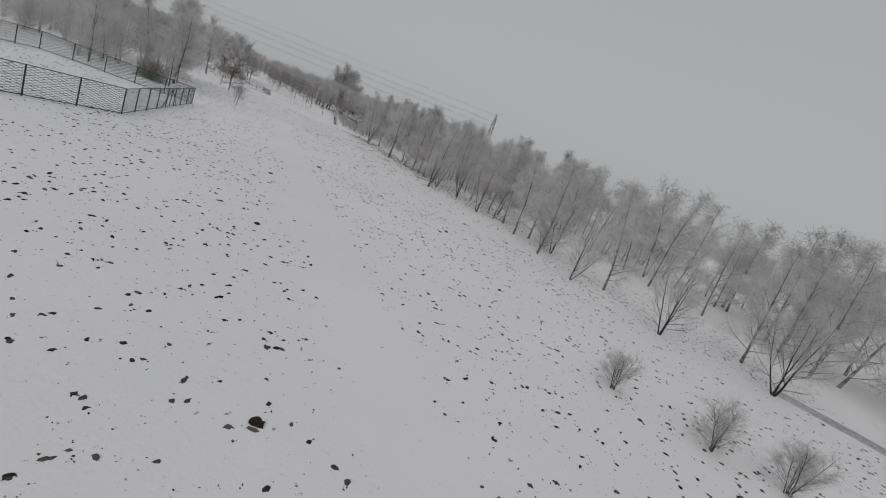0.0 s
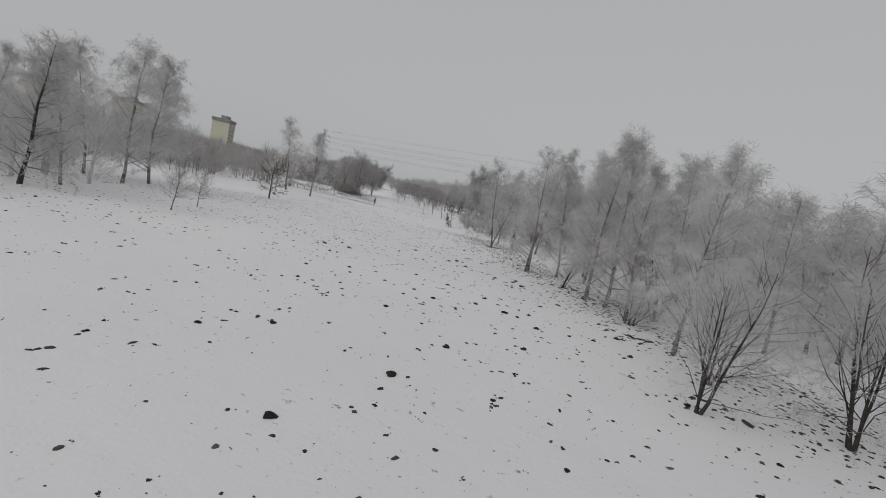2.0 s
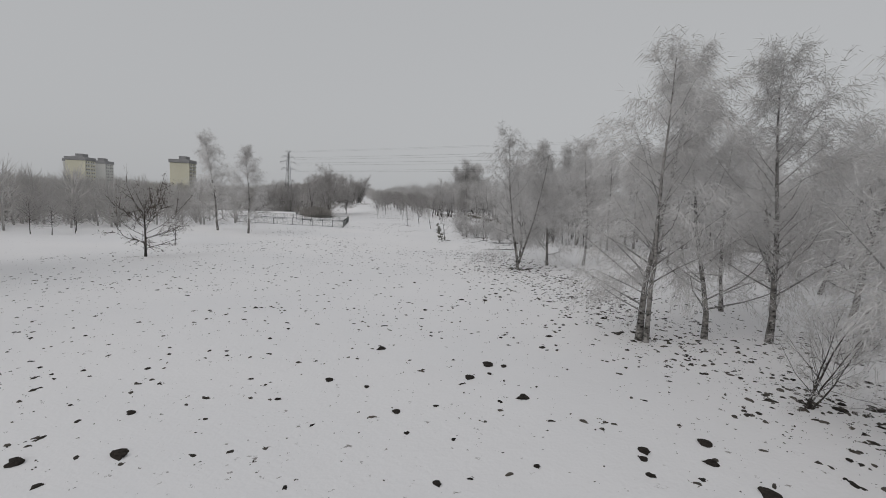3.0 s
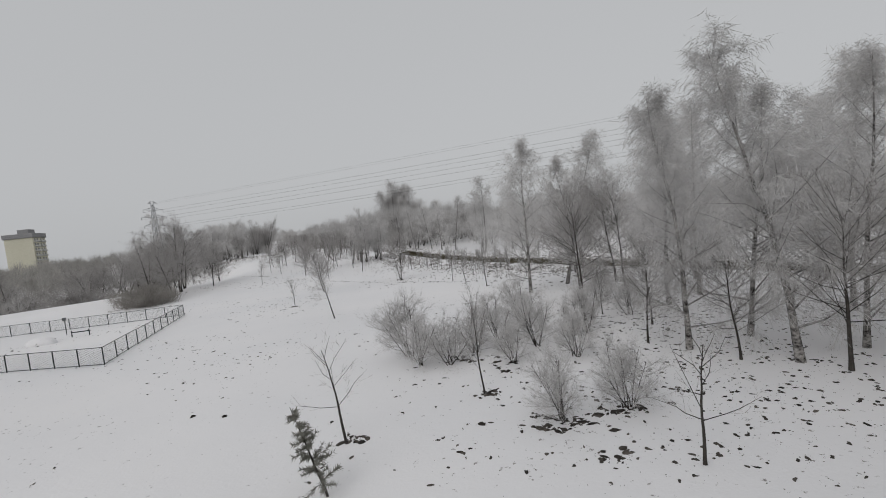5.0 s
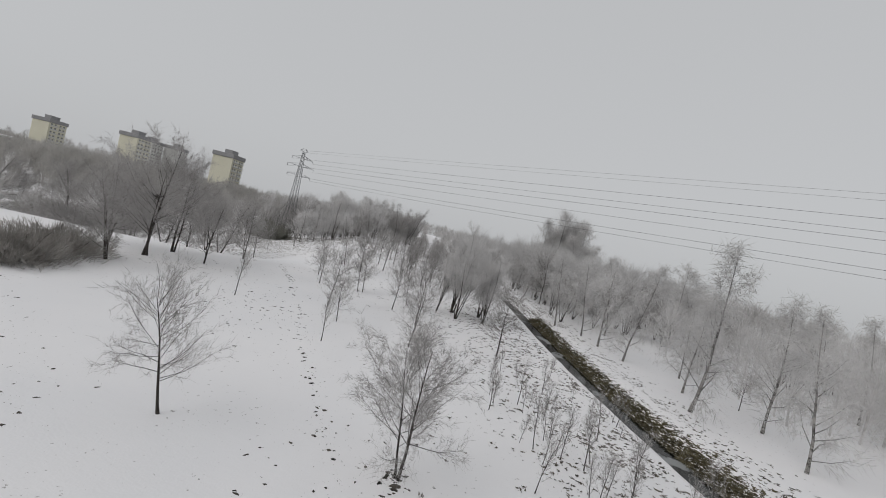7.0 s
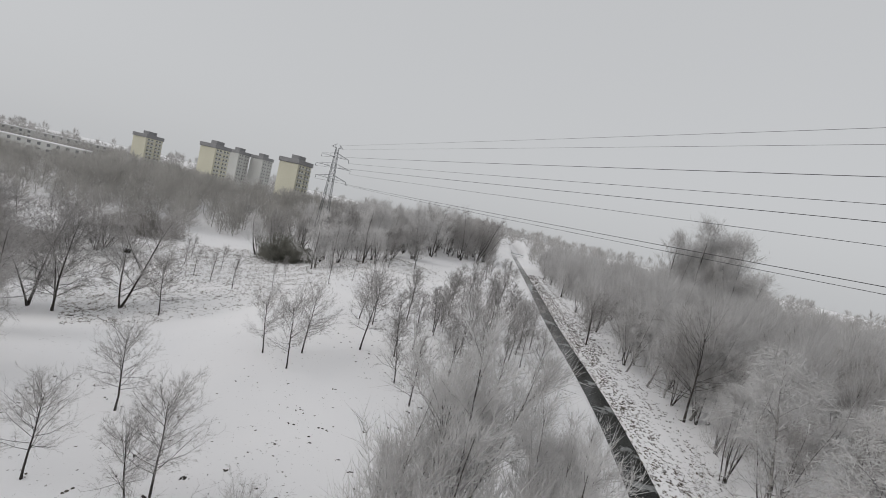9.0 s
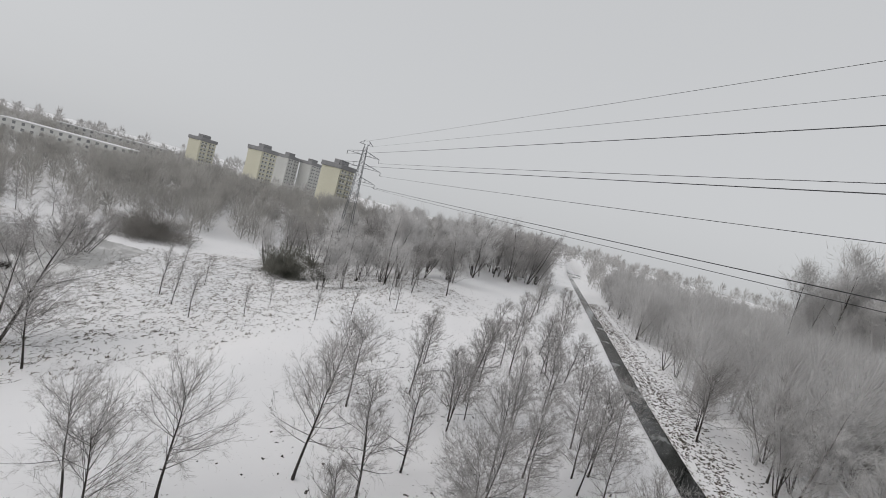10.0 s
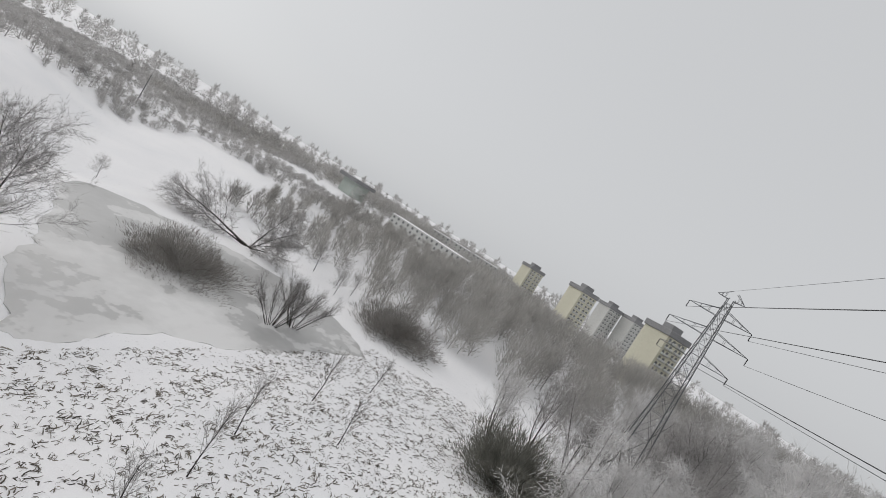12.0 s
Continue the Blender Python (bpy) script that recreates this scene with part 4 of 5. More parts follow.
def clods(name, label, seed, n, where, size, material, spare=0.35):
    """Crumbs of bare soil and flattened grass in the snow, a few to a spot, most of them tiny."""
    g = random.Random(seed)
    t = Tubes()
    for _ in range(n):
        spot = where(g)
        if spot is None:
            continue
        x, y = spot
        z, s, turn = relief(x, y), size * (spare + 1.3 * g.random() ** 3), g.uniform(0, math.pi)
        for k in range(g.choice((1, 2, 2, 3, 3, 5))):
            d = 0 if k == 0 else s * g.gauss(0, 1.3)
            t.clod(Vector((x + math.cos(turn) * d + g.gauss(0, s * 0.3), y + math.sin(turn) * d + g.gauss(0, s * 0.3), z)), s * (1 if k == 0 else g.uniform(0.3, 0.85)), g.uniform(0.9, 1.7), turn + g.gauss(0, 0.6), g)
    return tagged(new(name, t.mesh(name, material)), label, "grass", kind="stuff")


def stalks(name, label, seed, n, where, size, blades, material, wind):
    """Bundles of withered stalks, bent over in the wind's direction."""
    g = random.Random(seed)
    t = Tubes()
    for _ in range(n):
        spot = where(g)
        if spot is None:
            continue
        x, y = spot
        z, s, a0 = relief(x, y), size * g.uniform(0.45, 1.5), wind + g.gauss(0, 0.7)
        for _ in range(g.randint(1, blades)):
            p, a = Vector((x + g.gauss(0, s * 0.25), y + g.gauss(0, s * 0.25), z)), a0 + g.gauss(0, 0.5)
            line, up = [p], g.uniform(0.15, 0.5)
            for k in range(3):
                a += g.gauss(0, 0.7)
                line.append(line[-1] + Vector((math.cos(a), math.sin(a), up * (1 - 0.75 * k))) * s * g.uniform(0.2, 0.5))
            t.ribbon(line, s * g.uniform(0.08, 0.19))
    return tagged(new(name, t.mesh(name, material)), label, "grass", kind="stuff")


def first_field(g):
    x, y = g.uniform(-60, 32), g.uniform(4, 128)
    if y > 46 and g.random() < 0.5 or x > 40 - 0.64 * (y - 32):
        return None
    # a worn lane where the snow lies smooth
    lane = abs(x - 9.6 + 0.52 * y)
    if noise.noise(Vector((x * 0.09, y * 0.09, 1))) + 0.5 * noise.noise(Vector((x * 0.4, y * 0.4, 5))) < g.uniform(-0.7, 0.5) and g.random() < 0.75 or lane < 1.5 and y < 80:
        return None
    return x, y


def row_edge(g):
    f = 0.34 + 0.66 * g.random()
    return 32 + (-28 - 32) * f + g.gauss(-2.4, 2.8), 32 + (126 - 32) * f + g.gauss(0, 1.5)


def weeds(g):
    x, y = g.uniform(-215, -130), g.uniform(224, 300)
    if to_canal(x, y)[1] > -14 - 8 * noise.noise(Vector((y * 0.1, 0, 0))) or x + 0.30 * (y - 245) > -133 or y < 226 + 0.34 * (-163 - x):
        return None
    if g.random() > 0.3 + 0.7 * smooth((-133 - x - 0.30 * (y - 245)) / 22):
        return None
    return (x, y) if noise.noise(Vector((x * 0.25, y * 0.25, 9))) > g.uniform(-0.7, 0.2) else None


# bare soil lies open at the feet of these bushes and trees
SPOTS = [(-31.3, 140, 0.5), (-32.9, 142.3, 0.6), (-31.8, 142.9, 0.7), (-30.6, 143.6, 0.5), (-36.6, 145.6, 0.4), (-35.4, 149.6, 0.8), (-38.4, 150.6, 0.8), (-10.3, 92.4, 0.8), (-14.4, 97.2, 0.6), (-57.8, 195.2, 0.6), (-4.6, 79.5, 0.8), (-2.2, 71.6, 0.8), (-7.8, 89.3, 0.7), (-41.4, 141.2, 0.3), (-66, 175.9, 0.25), (-23.9, 115.2, 0.5)]


def bank(g):
    p = from_canal(g.uniform(-60, 220), 3.3 + abs(g.gauss(0, 3.2)))
    return p.x, p.y


def soil_spots(g):
    x, y, r = g.choice(SPOTS)
    return x + g.gauss(0, r), y + g.gauss(0, r * 0.8)


def strip(g):
    p = from_canal(g.uniform(40, 160), -g.uniform(2, 34))
    return (p.x, p.y) if noise.noise(Vector((p.x * 0.15, p.y * 0.15, 6))) > g.uniform(-0.4, 0.5) else None


def slope(g):
    p = from_canal(g.uniform(-30, 60), -abs(g.gauss(4, 5)) - 0.8)
    return (p.x, p.y) if noise.noise(Vector((p.x * 0.3, p.y * 0.3, 2))) > g.uniform(-0.5, 0.4) else None


def second_field(g):
    x, y = g.uniform(-110, -25), g.uniform(128, 240)
    if to_canal(x, y)[1] > -1 or noise.noise(Vector((x * 0.08, y * 0.08, 3))) < g.uniform(-0.1, 0.7):
        return None
    return x, y


def thicket_floor(g):
    f = g.random()
    return -25.5 + g.gauss(0, 5.5), 139 + 24 * f + g.gauss(0, 2)


clods("grass_tufts", "dark soil crumbs and grass tips in thin snow", 61, 105000, first_field, 0.06, CRUMB)
clods("leaf_litter", "dark leaf litter and soil under the birch row", 62, 8500, row_edge, 0.07, CRUMB)
stalks("weeds", "withered bent weed stalks half buried in snow", 63, 32000, weeds, 0.42, 3, TUFT, 2.6)
grass("bank_grass", "coarse brown grass on the canal bank", 64, 15000, bank, 0.17, 6, TUFT, 0.35)
def waterside(g):
    p = from_canal(g.uniform(-70, 64), 3.2 + abs(g.gauss(0, 1.25)))
    return p.x, p.y


grass("bank_grass", "olive-brown wet grass beside the water", 69, 15000, waterside, 0.26, 5, SEDGE, 0.5)
grass("grass_tufts", "brown grass on the slope above the canal", 65, 6800, slope, 0.18, 5, TUFT, 0.4)
clods("grass_tufts", "scattered soil crumbs in smooth snow", 66, 26000, second_field, 0.075, CRUMB)
clods("grass_tufts", "scattered soil crumbs among the planted trees", 71, 5200, strip, 0.085, CRUMB)
clods("soil_patches", "dark bare soil at the feet of bushes and trees", 70, 560, soil_spots, 0.13, CRUMB)
TRACK = [Vector(p) for p in ((-112, 224), (-98, 217), (-71, 200), (-57.6, 191.6), (-48.5, 187), (-38, 183))]


def track(g):
    p, _ = along(TRACK, g.random())
    return p.x + g.gauss(0, 0.35), p.y + g.gauss(0, 0.35)


clods("footprints", "dark trodden track of prints across the snow", 68, 420, track, 0.10, CRUMB)
clods("leaf_litter", "dark litter and soil under the bushes", 67, 3600, thicket_floor, 0.072, CRUMB)


# ---- frozen pond ----
pond_pts = []
for i in range(120):
    k = i / 6
    j = int(k)
    p = [POND[(j + d) % 20] for d in (-1, 0, 1, 2)]
    f = k - j
    c = 0.5 * ((2 * p[1]) + (p[2] - p[0]) * f + (2 * p[0] - 5 * p[1] + 4 * p[2] - p[3]) * f * f + (3 * p[1] - p[0] - 3 * p[2] + p[3]) * f ** 3)
    out = (c - Vector((-195, 215))).normalized()
    c = c + out * (0.3 + 1.5 * noise.noise(Vector((c.x * 0.4, c.y * 0.4, 1))) + 0.6 * noise.noise(Vector((c.x, c.y, 5))))
    pond_pts.append((c.x, c.y, 0.0))
pm = bmesh.new()
top_ring = [pm.verts.new((x, y, POND_Z + 0.12)) for x, y, _ in pond_pts]
low_ring = [pm.verts.new((x, y, POND_Z - 0.3)) for x, y, _ in pond_pts]
pm.faces.new(top_ring)
for i in range(120):
    pm.faces.new((low_ring[i], low_ring[(i + 1) % 120], top_ring[(i + 1) % 120], top_ring[i]))
pond_me = bpy.data.meshes.new("pond")
pm.to_mesh(pond_me)
pm.free()
pond_me.materials.append(ICE)
tagged(new("pond", pond_me), "frozen pond with wet grey ice and snow patches", "pond", kind="structure")


# ---- fences of steel posts, rails and chain mesh ----
def bar_mesh(name, sx, sy, sz, material):
    b = bmesh.new()
    add_box(b, 0, 0, sz / 2, sx, sy, sz, min(sx, sy) * 0.15)
    me = bpy.data.meshes.new(name)
    b.to_mesh(me)
    b.free()
    me.materials.append(material)
    return me


def wire_panel(width, height, gauge, paint):
    t, g = Tubes(), random.Random(1)
    step = 0.16
    for s in (-1, 1):
        x = -height
        while x < width + height:
            a, b = Vector((x, 0, 0)), Vector((x + height, 0, height)) if s > 0 else Vector((x - height, 0, height))
            for p, q in ((a, b),):
                d = q - p
                lo, hi = 0.0, 1.0
                for bound, sign in ((0.0, 1), (width, -1)):
                    if abs(d.x) > 1e-6:
                        f = (bound - p.x) / d.x
                        if sign * d.x > 0:
                            lo = max(lo, f)
                        else:
                            hi = min(hi, f)
                if hi - lo > 0.02:
                    t.tube([p + d * lo, p + d * hi], [gauge, gauge], 3)
            x += step
    return t.mesh("wire_mesh", paint)


def fence(label, corners, height, panel, gauge, paint):
    """Posts, a rail at foot and head, and one net to each bay."""
    top = tagged(new("fence"), label, "fence")
    post_me, rail_me = bar_mesh("post", 0.075, 0.075, height + 0.12, paint), bar_mesh("rail", 1.0, 0.05, 0.05, paint)
    net_me = wire_panel(1.0, height - 0.1, gauge, paint)
    for (ax, ay), (bx, by) in zip(corners, corners[1:]):
        length = math.hypot(bx - ax, by - ay)
        n = max(1, round(length / panel))
        w = math.degrees(math.atan2(by - ay, bx - ax))
        for i in range(n):
            x, y = ax + (bx - ax) * i / n, ay + (by - ay) * i / n
            mx, my = ax + (bx - ax) * (i + 0.5) / n, ay + (by - ay) * (i + 0.5) / n
            part_mesh("post", post_me, top).matrix_basis = pose(x, y, relief(x, y) - 0.1, 0, 0, w)
            for z in (0.06, height - 0.02):
                part_mesh("rail", rail_me, top).matrix_basis = pose(mx, my, relief(mx, my) + z, 0, 0, w) @ Matrix.Diagonal((length / n, 1, 1, 1))
            part_mesh("wire_mesh", net_me, top).matrix_basis = pose(x, y, relief(x, y) + 0.06, 0, 0, w) @ Matrix.Diagonal((length / n, 1, 1, 1))
    part_mesh("post", post_me, top).matrix_basis = pose(*corners[-1], relief(*corners[-1]) - 0.1)
    return top


court = fence("dark green chain-mesh fence round a small snowy court", [(-28, 13), (-22.8, 33.8), (-32, 55.7), (-46.3, 50.3), (-41.5, 9)], 1.9, 3.0, 0.009, COURT)
# the court's gate: a middle post and two slanting braces
for (ax, ay, az), (bx, by, bz) in (((-27.04, 43.9, 0.1), (-28.05, 46.3, 1.8)), ((-29.06, 48.7, 0.1), (-28.05, 46.3, 1.8)), ((-28.05, 46.3, 0.05), (-28.05, 46.3, 1.85))):
    t = Tubes()
    ground_z = relief(-28, 46.3)
    t.tube([Vector((ax - 0.06, ay, az + ground_z)), Vector((bx - 0.06, by, bz + ground_z))], [0.035, 0.035], 5)
    part_mesh("brace", t.mesh("brace", COURT), court)
fence("dark steel mesh fence round a snowy exercise run", [(-97, 151.5), (-69.6, 153.4), (-83.9, 176.4), (-110.4, 167.6)], 1.5, 2.6, 0.005, POST)

# things in the exercise run
hum = bmesh.new()
bmesh.ops.create_icosphere(hum, subdivisions=3, radius=1.0)
for v in hum.verts:
    v.co = Vector((v.co.x * 1.7, v.co.y * 0.9, max(-0.1, v.co.z) * 0.9)) * (1 + 0.08 * noise.noise(v.co * 3))
hum_me = bpy.data.meshes.new("mound")
hum.to_mesh(hum_me)
hum.free()
hum_me.materials.append(SNOW)
mound = tagged(new("mound", hum_me), "rounded low mound under snow in the run", "mound")
mound.matrix_basis = pose(-91.1, 163.1, relief(-91.1, 163.1), 0, 0, 20)

hurdle = tagged(new("hurdle"), "low dark hurdle with snow on its bar", "hurdle")
for dx in (-1.0, 1.0):
    h = bmesh.new()
    add_box(h, dx, 0, 0.4, 0.09, 0.09, 0.8, 0.01)
    part("upright", h, POST, hurdle)
h = bmesh.new()
add_box(h, 0, 0.09, 0.55, 2.2, 0.08, 0.12, 0.01)
part("crossbar", h, POST, hurdle)
hurdle.matrix_basis = pose(-89.9, 166.7, relief(-89.9, 166.7), 0, 0, 20)
sign = tagged(new("sign_post"), "dark signpost standing inside the run", "sign")
h = bmesh.new()
add_box(h, 0, 0, 1.1, 0.08, 0.08, 2.2, 0.01)
part("pole", h, POST, sign)
h = bmesh.new()
add_box(h, 0, -0.06, 2.0, 0.5, 0.03, 0.4, 0.005)
part("board", h, STEEL, sign)
sign.matrix_basis = pose(-94.4, 168.3, relief(-94.4, 168.3), 0, 0, 15)

# ---- young spruce in the snow ----
spruce = tagged(new("young_spruce"), "leaning young spruce with dark green snow-dusted shoots", "tree")
g = random.Random(5)
stem, needles = Tubes(), Tubes()
line = wander(g, Vector((0, 0, -0.1)), Vector((-0.25, 0.1, 1)), 3.2, 6, 0.04, 0.02)
stem.tube(line, [0.05, 0.045, 0.04, 0.03, 0.025, 0.015, 0.008], 5)
for i in range(52):
    f = g.uniform(0.12, 0.98)
    p, ax = along(line, f)
    bough = wander(g, p, outward(g, ax, radians(75)), (0.85 * (1.08 - f) + 0.14) * g.uniform(0.35, 1.2), 3, 0.12, -0.04)
    stem.tube(bough, [0.012, 0.01, 0.008, 0.004], 3)
    for _ in range(40):
        o, az = along(bough, g.random())
        needles.twig(o, o + outward(g, az, radians(55)) * 0.18, 0.034, g)
part_mesh("trunk", stem.mesh("trunk", BARK), spruce)
part_mesh("needles", needles.mesh("needles", GREENERY), spruce)
spruce.matrix_basis = pose(-40.6, 137.5, relief(-40.6, 137.5))


# ---- power line ----
def pylon(x, y, height, turn):
    top = tagged(new("pylon"), "grey steel lattice pylon with four crossarms", "pylon")
    waist, foot, neck = height * 0.55, 2.1, 0.55

    def half(z):
        return foot + (neck + 0.5 - foot) * z / waist if z < waist else neck + 0.5 - 0.65 * (z - waist) / (height - waist)

    for sx in (-1, 1):
        for sy in (-1, 1):
            t = Tubes()
            t.tube([Vector((sx * half(z), sy * half(z), z)) for z in (-0.5, waist, height)], [0.10, 0.085, 0.06], 4)
            part_mesh("leg", t.mesh("leg", STEEL), top)
    t = Tubes()
    levels = [0.2, waist * 0.33, waist * 0.62, waist * 0.84, waist]
    z = waist
    while z < height - 1:
        z += 1.7
        levels.append(min(z, height))
    for a, b in zip(levels, levels[1:]):
        ha, hb = half(a), half(b)
        for sx, sy, ex, ey in ((-1, -1, 1, -1), (1, -1, 1, 1), (1, 1, -1, 1), (-1, 1, -1, -1)):
            p, q = Vector((sx * ha, sy * ha, a)), Vector((ex * hb, ey * hb, b))
            r, s = Vector((ex * ha, ey * ha, a)), Vector((sx * hb, sy * hb, b))
            t.tube([p, q], [0.035, 0.035], 3)
            t.tube([r, s], [0.035, 0.035], 3)
            t.tube([s, q], [0.032, 0.032], 3)
    part_mesh("bracing", t.mesh("bracing", STEEL), top)
    tips, arms = [], []
    for f, reach in ((0.995, 1.9), (0.915, 4.4), (0.825, 5.6), (0.72, 4.9)):
        t = Tubes()
        z, hz = height * f, half(height * f)
        for s in (-1, 1):
            tip = Vector((s * reach, 0, z + 0.1))
            for sy in (-1, 1):
                t.tube([Vector((s * hz, sy * hz, z)), tip], [0.05, 0.04], 3)
                t.tube([Vector((s * hz, sy * hz, z + 1.2)), tip], [0.05, 0.04], 3)
                for k in (0.3, 0.6):
                    lo = Vector((s * hz, sy * hz, z)).lerp(tip, k)
                    t.tube([lo, Vector((s * hz, sy * hz, z + 1.2)).lerp(tip, k)], [0.03, 0.03], 3)
            tips.append((tip, f))
        arm = part_mesh("crossarm", t.mesh("crossarm", STEEL), top)
        arms += [arm, arm]
    for (tip, f), arm in zip(tips, arms):
        if f < 0.99:
            t = Tubes()
            t.tube([tip + Vector((0, 0, -1.0 * k / 8)) for k in range(9)], [0.09 if k % 2 else 0.04 for k in range(9)], 6)
            part_mesh("insulator", t.mesh("insulator", CABLE), arm)
    m = pose(x, y, relief(x, y), 0, 0, turn)
    top.matrix_basis = m
    return [m @ (tip + Vector((0, 0, -1.05 if f < 0.99 else 0))) for tip, f in tips]


LINE_TURN = math.degrees(math.atan2(249 - 285.9, 5 + 201.2)) + 90
west = pylon(-201.2, 285.9, 33.4 - relief(-201.2, 285.9), LINE_TURN)
east = pylon(5.0, 249.0, 31.0 - relief(5, 249), LINE_TURN)
SAG = [0.2, 0.2, 0.4, 0.4, 0.4, 0.4, 0.6, 0.6]
for i, (a, b) in enumerate(zip(west, east)):
    t = Tubes()
    n = 60
    t.tube([a.lerp(b, k / n) - Vector((0, 0, SAG[i] * 4 * (k / n) * (1 - k / n))) for k in range(n + 1)], [0.014 if i < 2 else 0.023] * (n + 1), 5)
    tagged(new("power_cable", t.mesh("power_cable", CABLE)), "thin dark overhead cable slung between the pylons", "cable", "overhead cables")


# ---- houses beyond the woods ----
def storeyed_block(name, label, x, y, sx, sy, floors, turn, wall, balconies, cap=True, eaves=1.2, cover=None, windows=True):
    """A block of flats: walls, roof storey, windows floor by floor, balconies on one side."""
    storey, h = 3.0, floors * 3.0
    top = tagged(new(name), label, "building", "tower blocks" if balconies else "")
    b = bmesh.new()
    add_box(b, 0, 0, h / 2, sx, sy, h, 0.1)
    part("wall", b, wall, top)
    b = bmesh.new()
    add_box(b, 0, 0, h + (1.4 if cover is None else 0.25), sx + eaves, sy + eaves, 2.8 if cover is None else 0.5, 0.15)
    part("roof", b, cover or HAZED_ROOF, top, "dark overhanging roof storey" if cover is None else "flat snowy roof")
    if cap:
        b = bmesh.new()
        add_box(b, sx * 0.08, 0, h + 4.2, sx * 0.4, sy * 0.5, 2.8, 0.1)
        part("roof_house", b, HAZED_ROOF, top)
    pane, slab = bar_mesh("window", 1.5, 0.10, 1.5, GLASS), bar_mesh("balcony", sy * 0.36, 1.1, 1.05, PALE)
    for f in range(floors):
        z = f * storey + 0.9
        n = 0 if balconies or not windows else max(2, int(sx / 4.2))
        for i in range(n):
            px = -sx / 2 + sx * (i + 0.5) / n
            part_mesh("window", pane, top).matrix_basis = pose(px, -sy / 2 - 0.01, z)
        for s in (-1, 1):
            if balconies:
                part_mesh("balcony", slab, top).matrix_basis = pose(sx / 2 + 0.5, s * sy * 0.24, z - 0.7, 0, 0, 90)
            for dy in (-0.1, 0.1) if windows else ():
                part_mesh("window", pane, top).matrix_basis = pose(sx / 2 + 0.01, s * sy * 0.24 + dy * sy, z, 0, 0, 90)
    top.matrix_basis = pose(x, y, relief(x, y) - 0.4, 0, 0, turn)


Y = "yellow tower block with white balconies and dark roof"
storeyed_block("tower_block", Y, -354, 335, 14.5, 14, 10, 31, HAZED_YELLOW, True)
storeyed_block("tower_block", Y, -439, 307, 14.5, 14, 10, 31, HAZED_YELLOW, True)
storeyed_block("tower_block", "pale yellow tower block far behind the woods", -524, 275, 15, 15, 9, 31, HAZED_YELLOW, True)
storeyed_block("tower_block", "pale tower block with rows of white balconies", -514, 344, 14, 14, 11, 31, PALE, True)
storeyed_block("tower_block", "pale tower block with rows of white balconies", -509, 364, 14, 14, 11, 31, PALE, True)
storeyed_block("slab_block", "wide pale block with heavy overhanging dark roof", -464, 121, 16, 15, 4, 62, MINT, False, False, 7.0, None, False)
storeyed_block("long_block", "long low white block at the wood's edge", -405, 205, 60, 12, 3, 68, PALE, False, False, 0.8, SNOW)

storeyed_block("long_block", "long pale block with a flat roof behind the woods", -520, 216, 66, 13, 4, 95, PALE, False, False, 0.8, SNOW)

# ---- road bridge over the canal's far end ----
BALUSTER_ME = bar_mesh("baluster", 0.08, 0.08, 0.9, POST)
bridge = tagged(new("road_bridge"), "snowy road bridge with dark railings over the canal", "bridge")
b = bmesh.new()
add_box(b, 0, 0, 0.25, 46, 7, 0.5, 0.05)
part("deck", b, SNOW, bridge)
for s in (-1, 1):
    b = bmesh.new()
    add_box(b, 0, s * 3.3, 1.35, 46, 0.08, 0.1, 0.01)
    part("rail", b, POST, bridge)
    for k in range(24):
        part_mesh("baluster", BALUSTER_ME, bridge).matrix_basis = pose(-22.5 + k * 1.95, s * 3.3, 0.45)
BRIDGE = from_canal(360, 2)
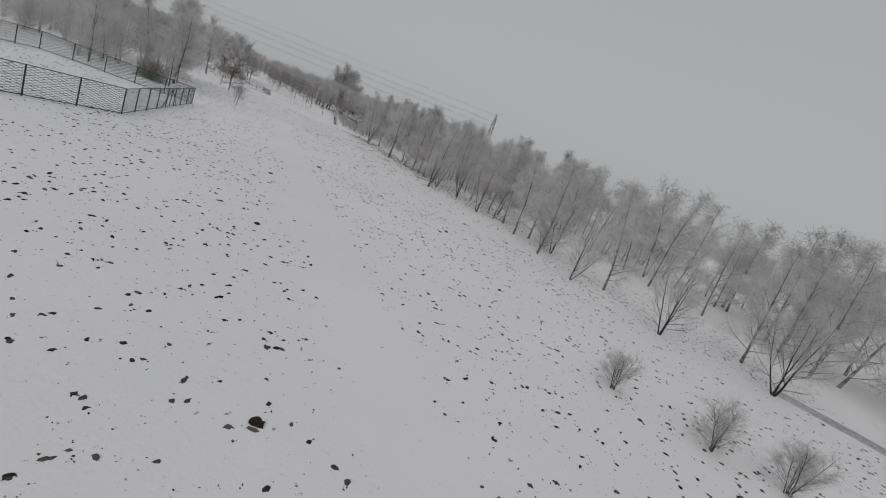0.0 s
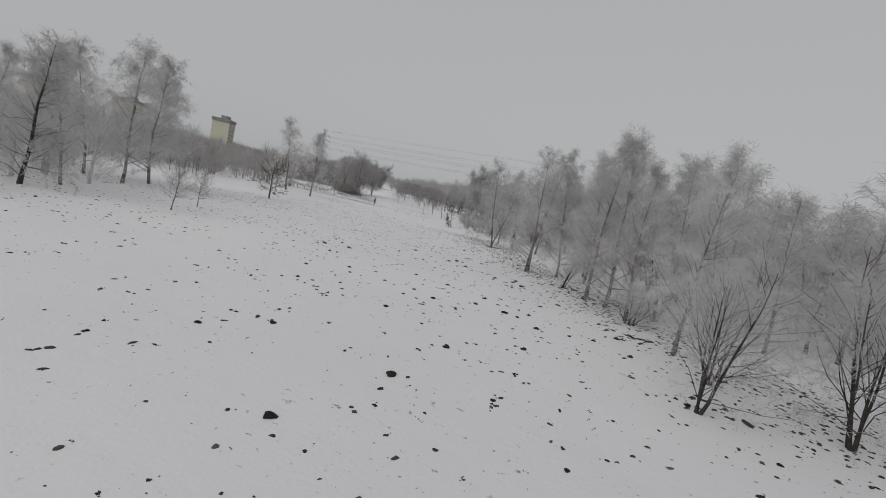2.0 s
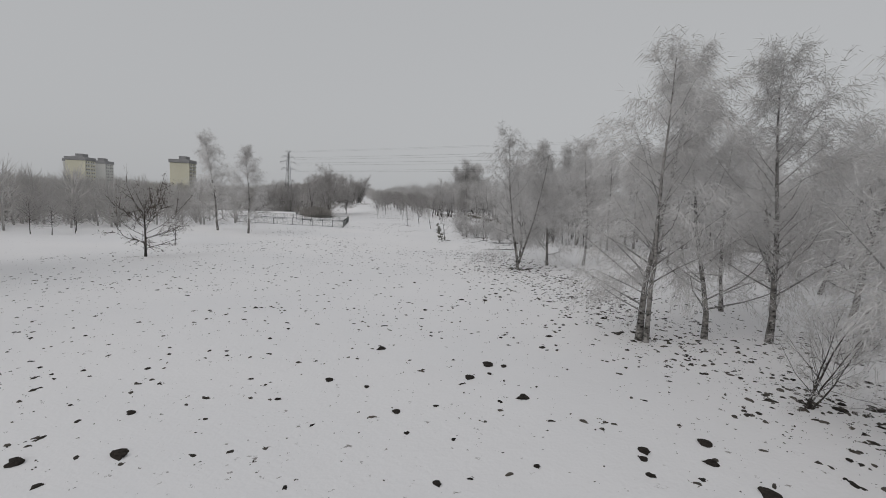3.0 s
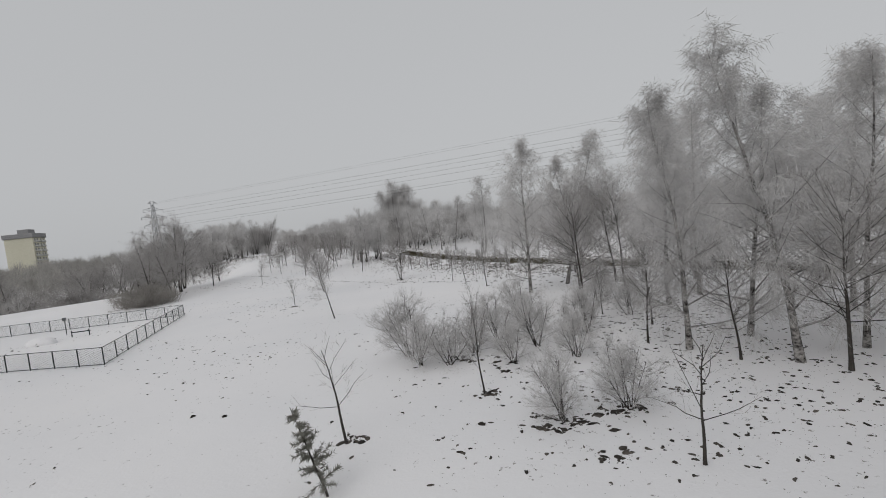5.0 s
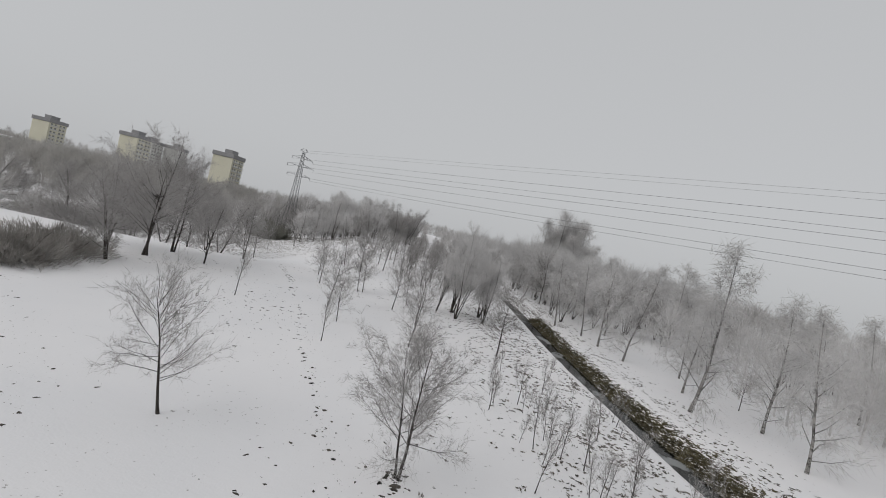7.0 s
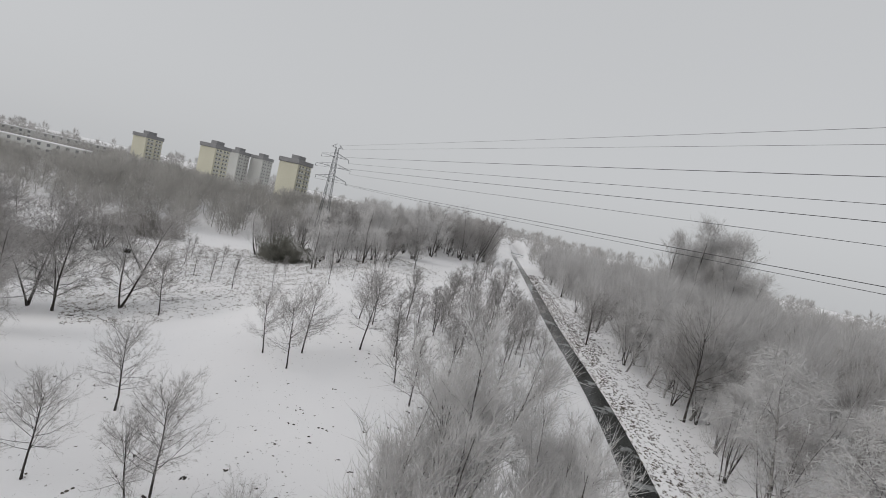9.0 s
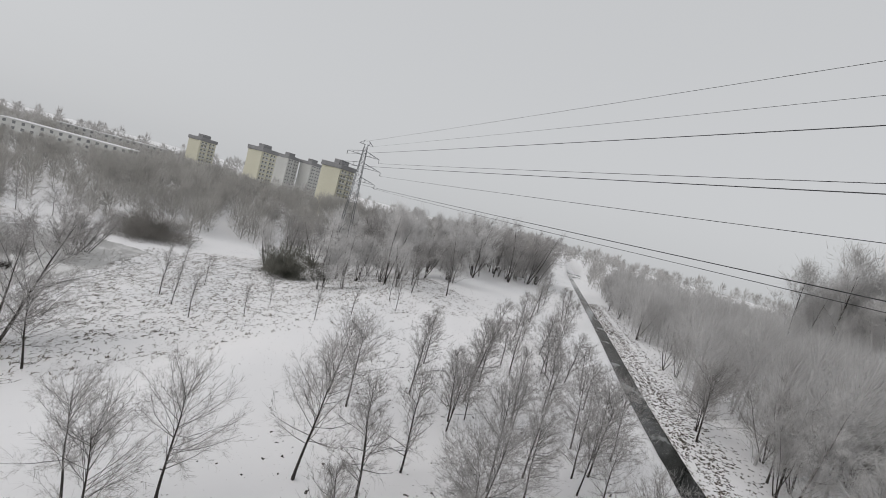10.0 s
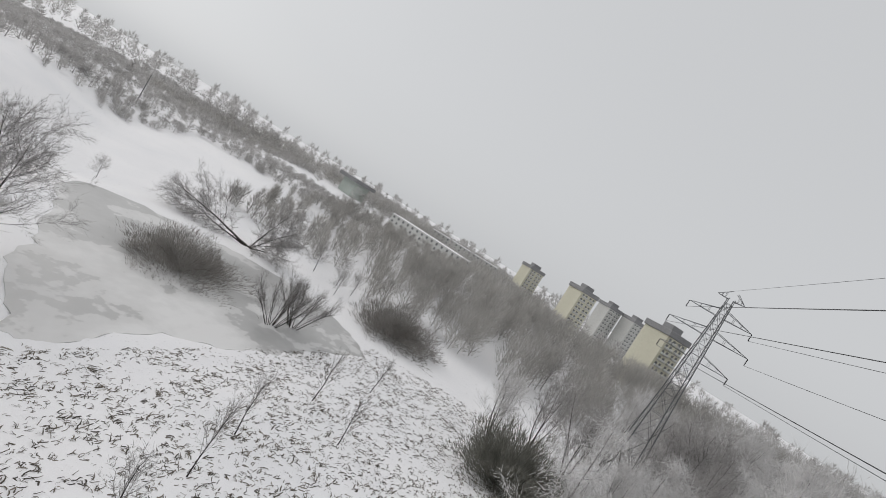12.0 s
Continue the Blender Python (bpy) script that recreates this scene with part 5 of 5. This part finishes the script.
bridge.matrix_basis = pose(BRIDGE.x, BRIDGE.y, climb(360) + 0.15, 0, 0, math.degrees(math.atan2(0.661, 0.751)) - 12)

# ---- slushy footpath behind the birches ----
pv, pf = [], []
for i in range(41):
    f = i / 40
    x, y = 27 + 45 * f, 30 - 36 * f
    for k in (-1.5, -0.5, 0.5, 1.5):
        px, py = x + 0.62 * k, y + 0.78 * k
        pv.append((px, py, relief(px, py) + (0.04 if abs(k) < 1 else -0.04)))
for i in range(40):
    for j in range(3):
        pf.append((4 * i + j, 4 * i + 4 + j, 4 * i + 5 + j, 4 * i + 1 + j))
footpath = tagged(new("path", mesh_of("path", pv, pf, ASPHALT, True)), "grey slushy footpath trodden through the snow", "path", kind="structure")
if footpath.data.polygons[0].normal.z < 0:
    footpath.data.flip_normals()

# ---- nests and a far mast ----
def bird_nest(x, y, z, r, seed):
    g = random.Random(seed)
    t = Tubes()
    for _ in range(260):
        d = Vector((g.gauss(0, 1), g.gauss(0, 1), g.gauss(0, 0.7))).normalized() * r * g.uniform(0.5, 1.0)
        e = d + Vector((g.uniform(-1, 1), g.uniform(-1, 1), g.uniform(-0.6, 0.6))) * r * 0.9
        t.twig(d, e, 0.05, g)
    nest = tagged(new("bird_nest", t.mesh("bird_nest", BARK)), "dark ball of sticks lodged in a bare tree", "nest", "nests")
    nest.matrix_basis = pose(x, y, z)


bird_nest(-144.6, 230.4, relief(-144.6, 230.4) + 8.4, 0.42, 1)
bird_nest(-109.6, 202.2, relief(-109.6, 202.2) + 7.8, 0.40, 2)
mast = tagged(new("light_mast"), "tall thin grey mast with a lamp bar on top", "mast")
mh = 10.0 - relief(-293, 90)
t = Tubes()
t.tube([Vector((0, 0, -0.3)), Vector((0, 0, mh))], [0.22, 0.12], 6)
part_mesh("pole", t.mesh("pole", STEEL), mast)
b = bmesh.new()
add_box(b, 0, 0, mh, 2.2, 0.4, 0.5, 0.05)
part("lamp_bar", b, STEEL, mast)
mast.matrix_basis = pose(-293, 90, relief(-293, 90), 0, 0, 45)
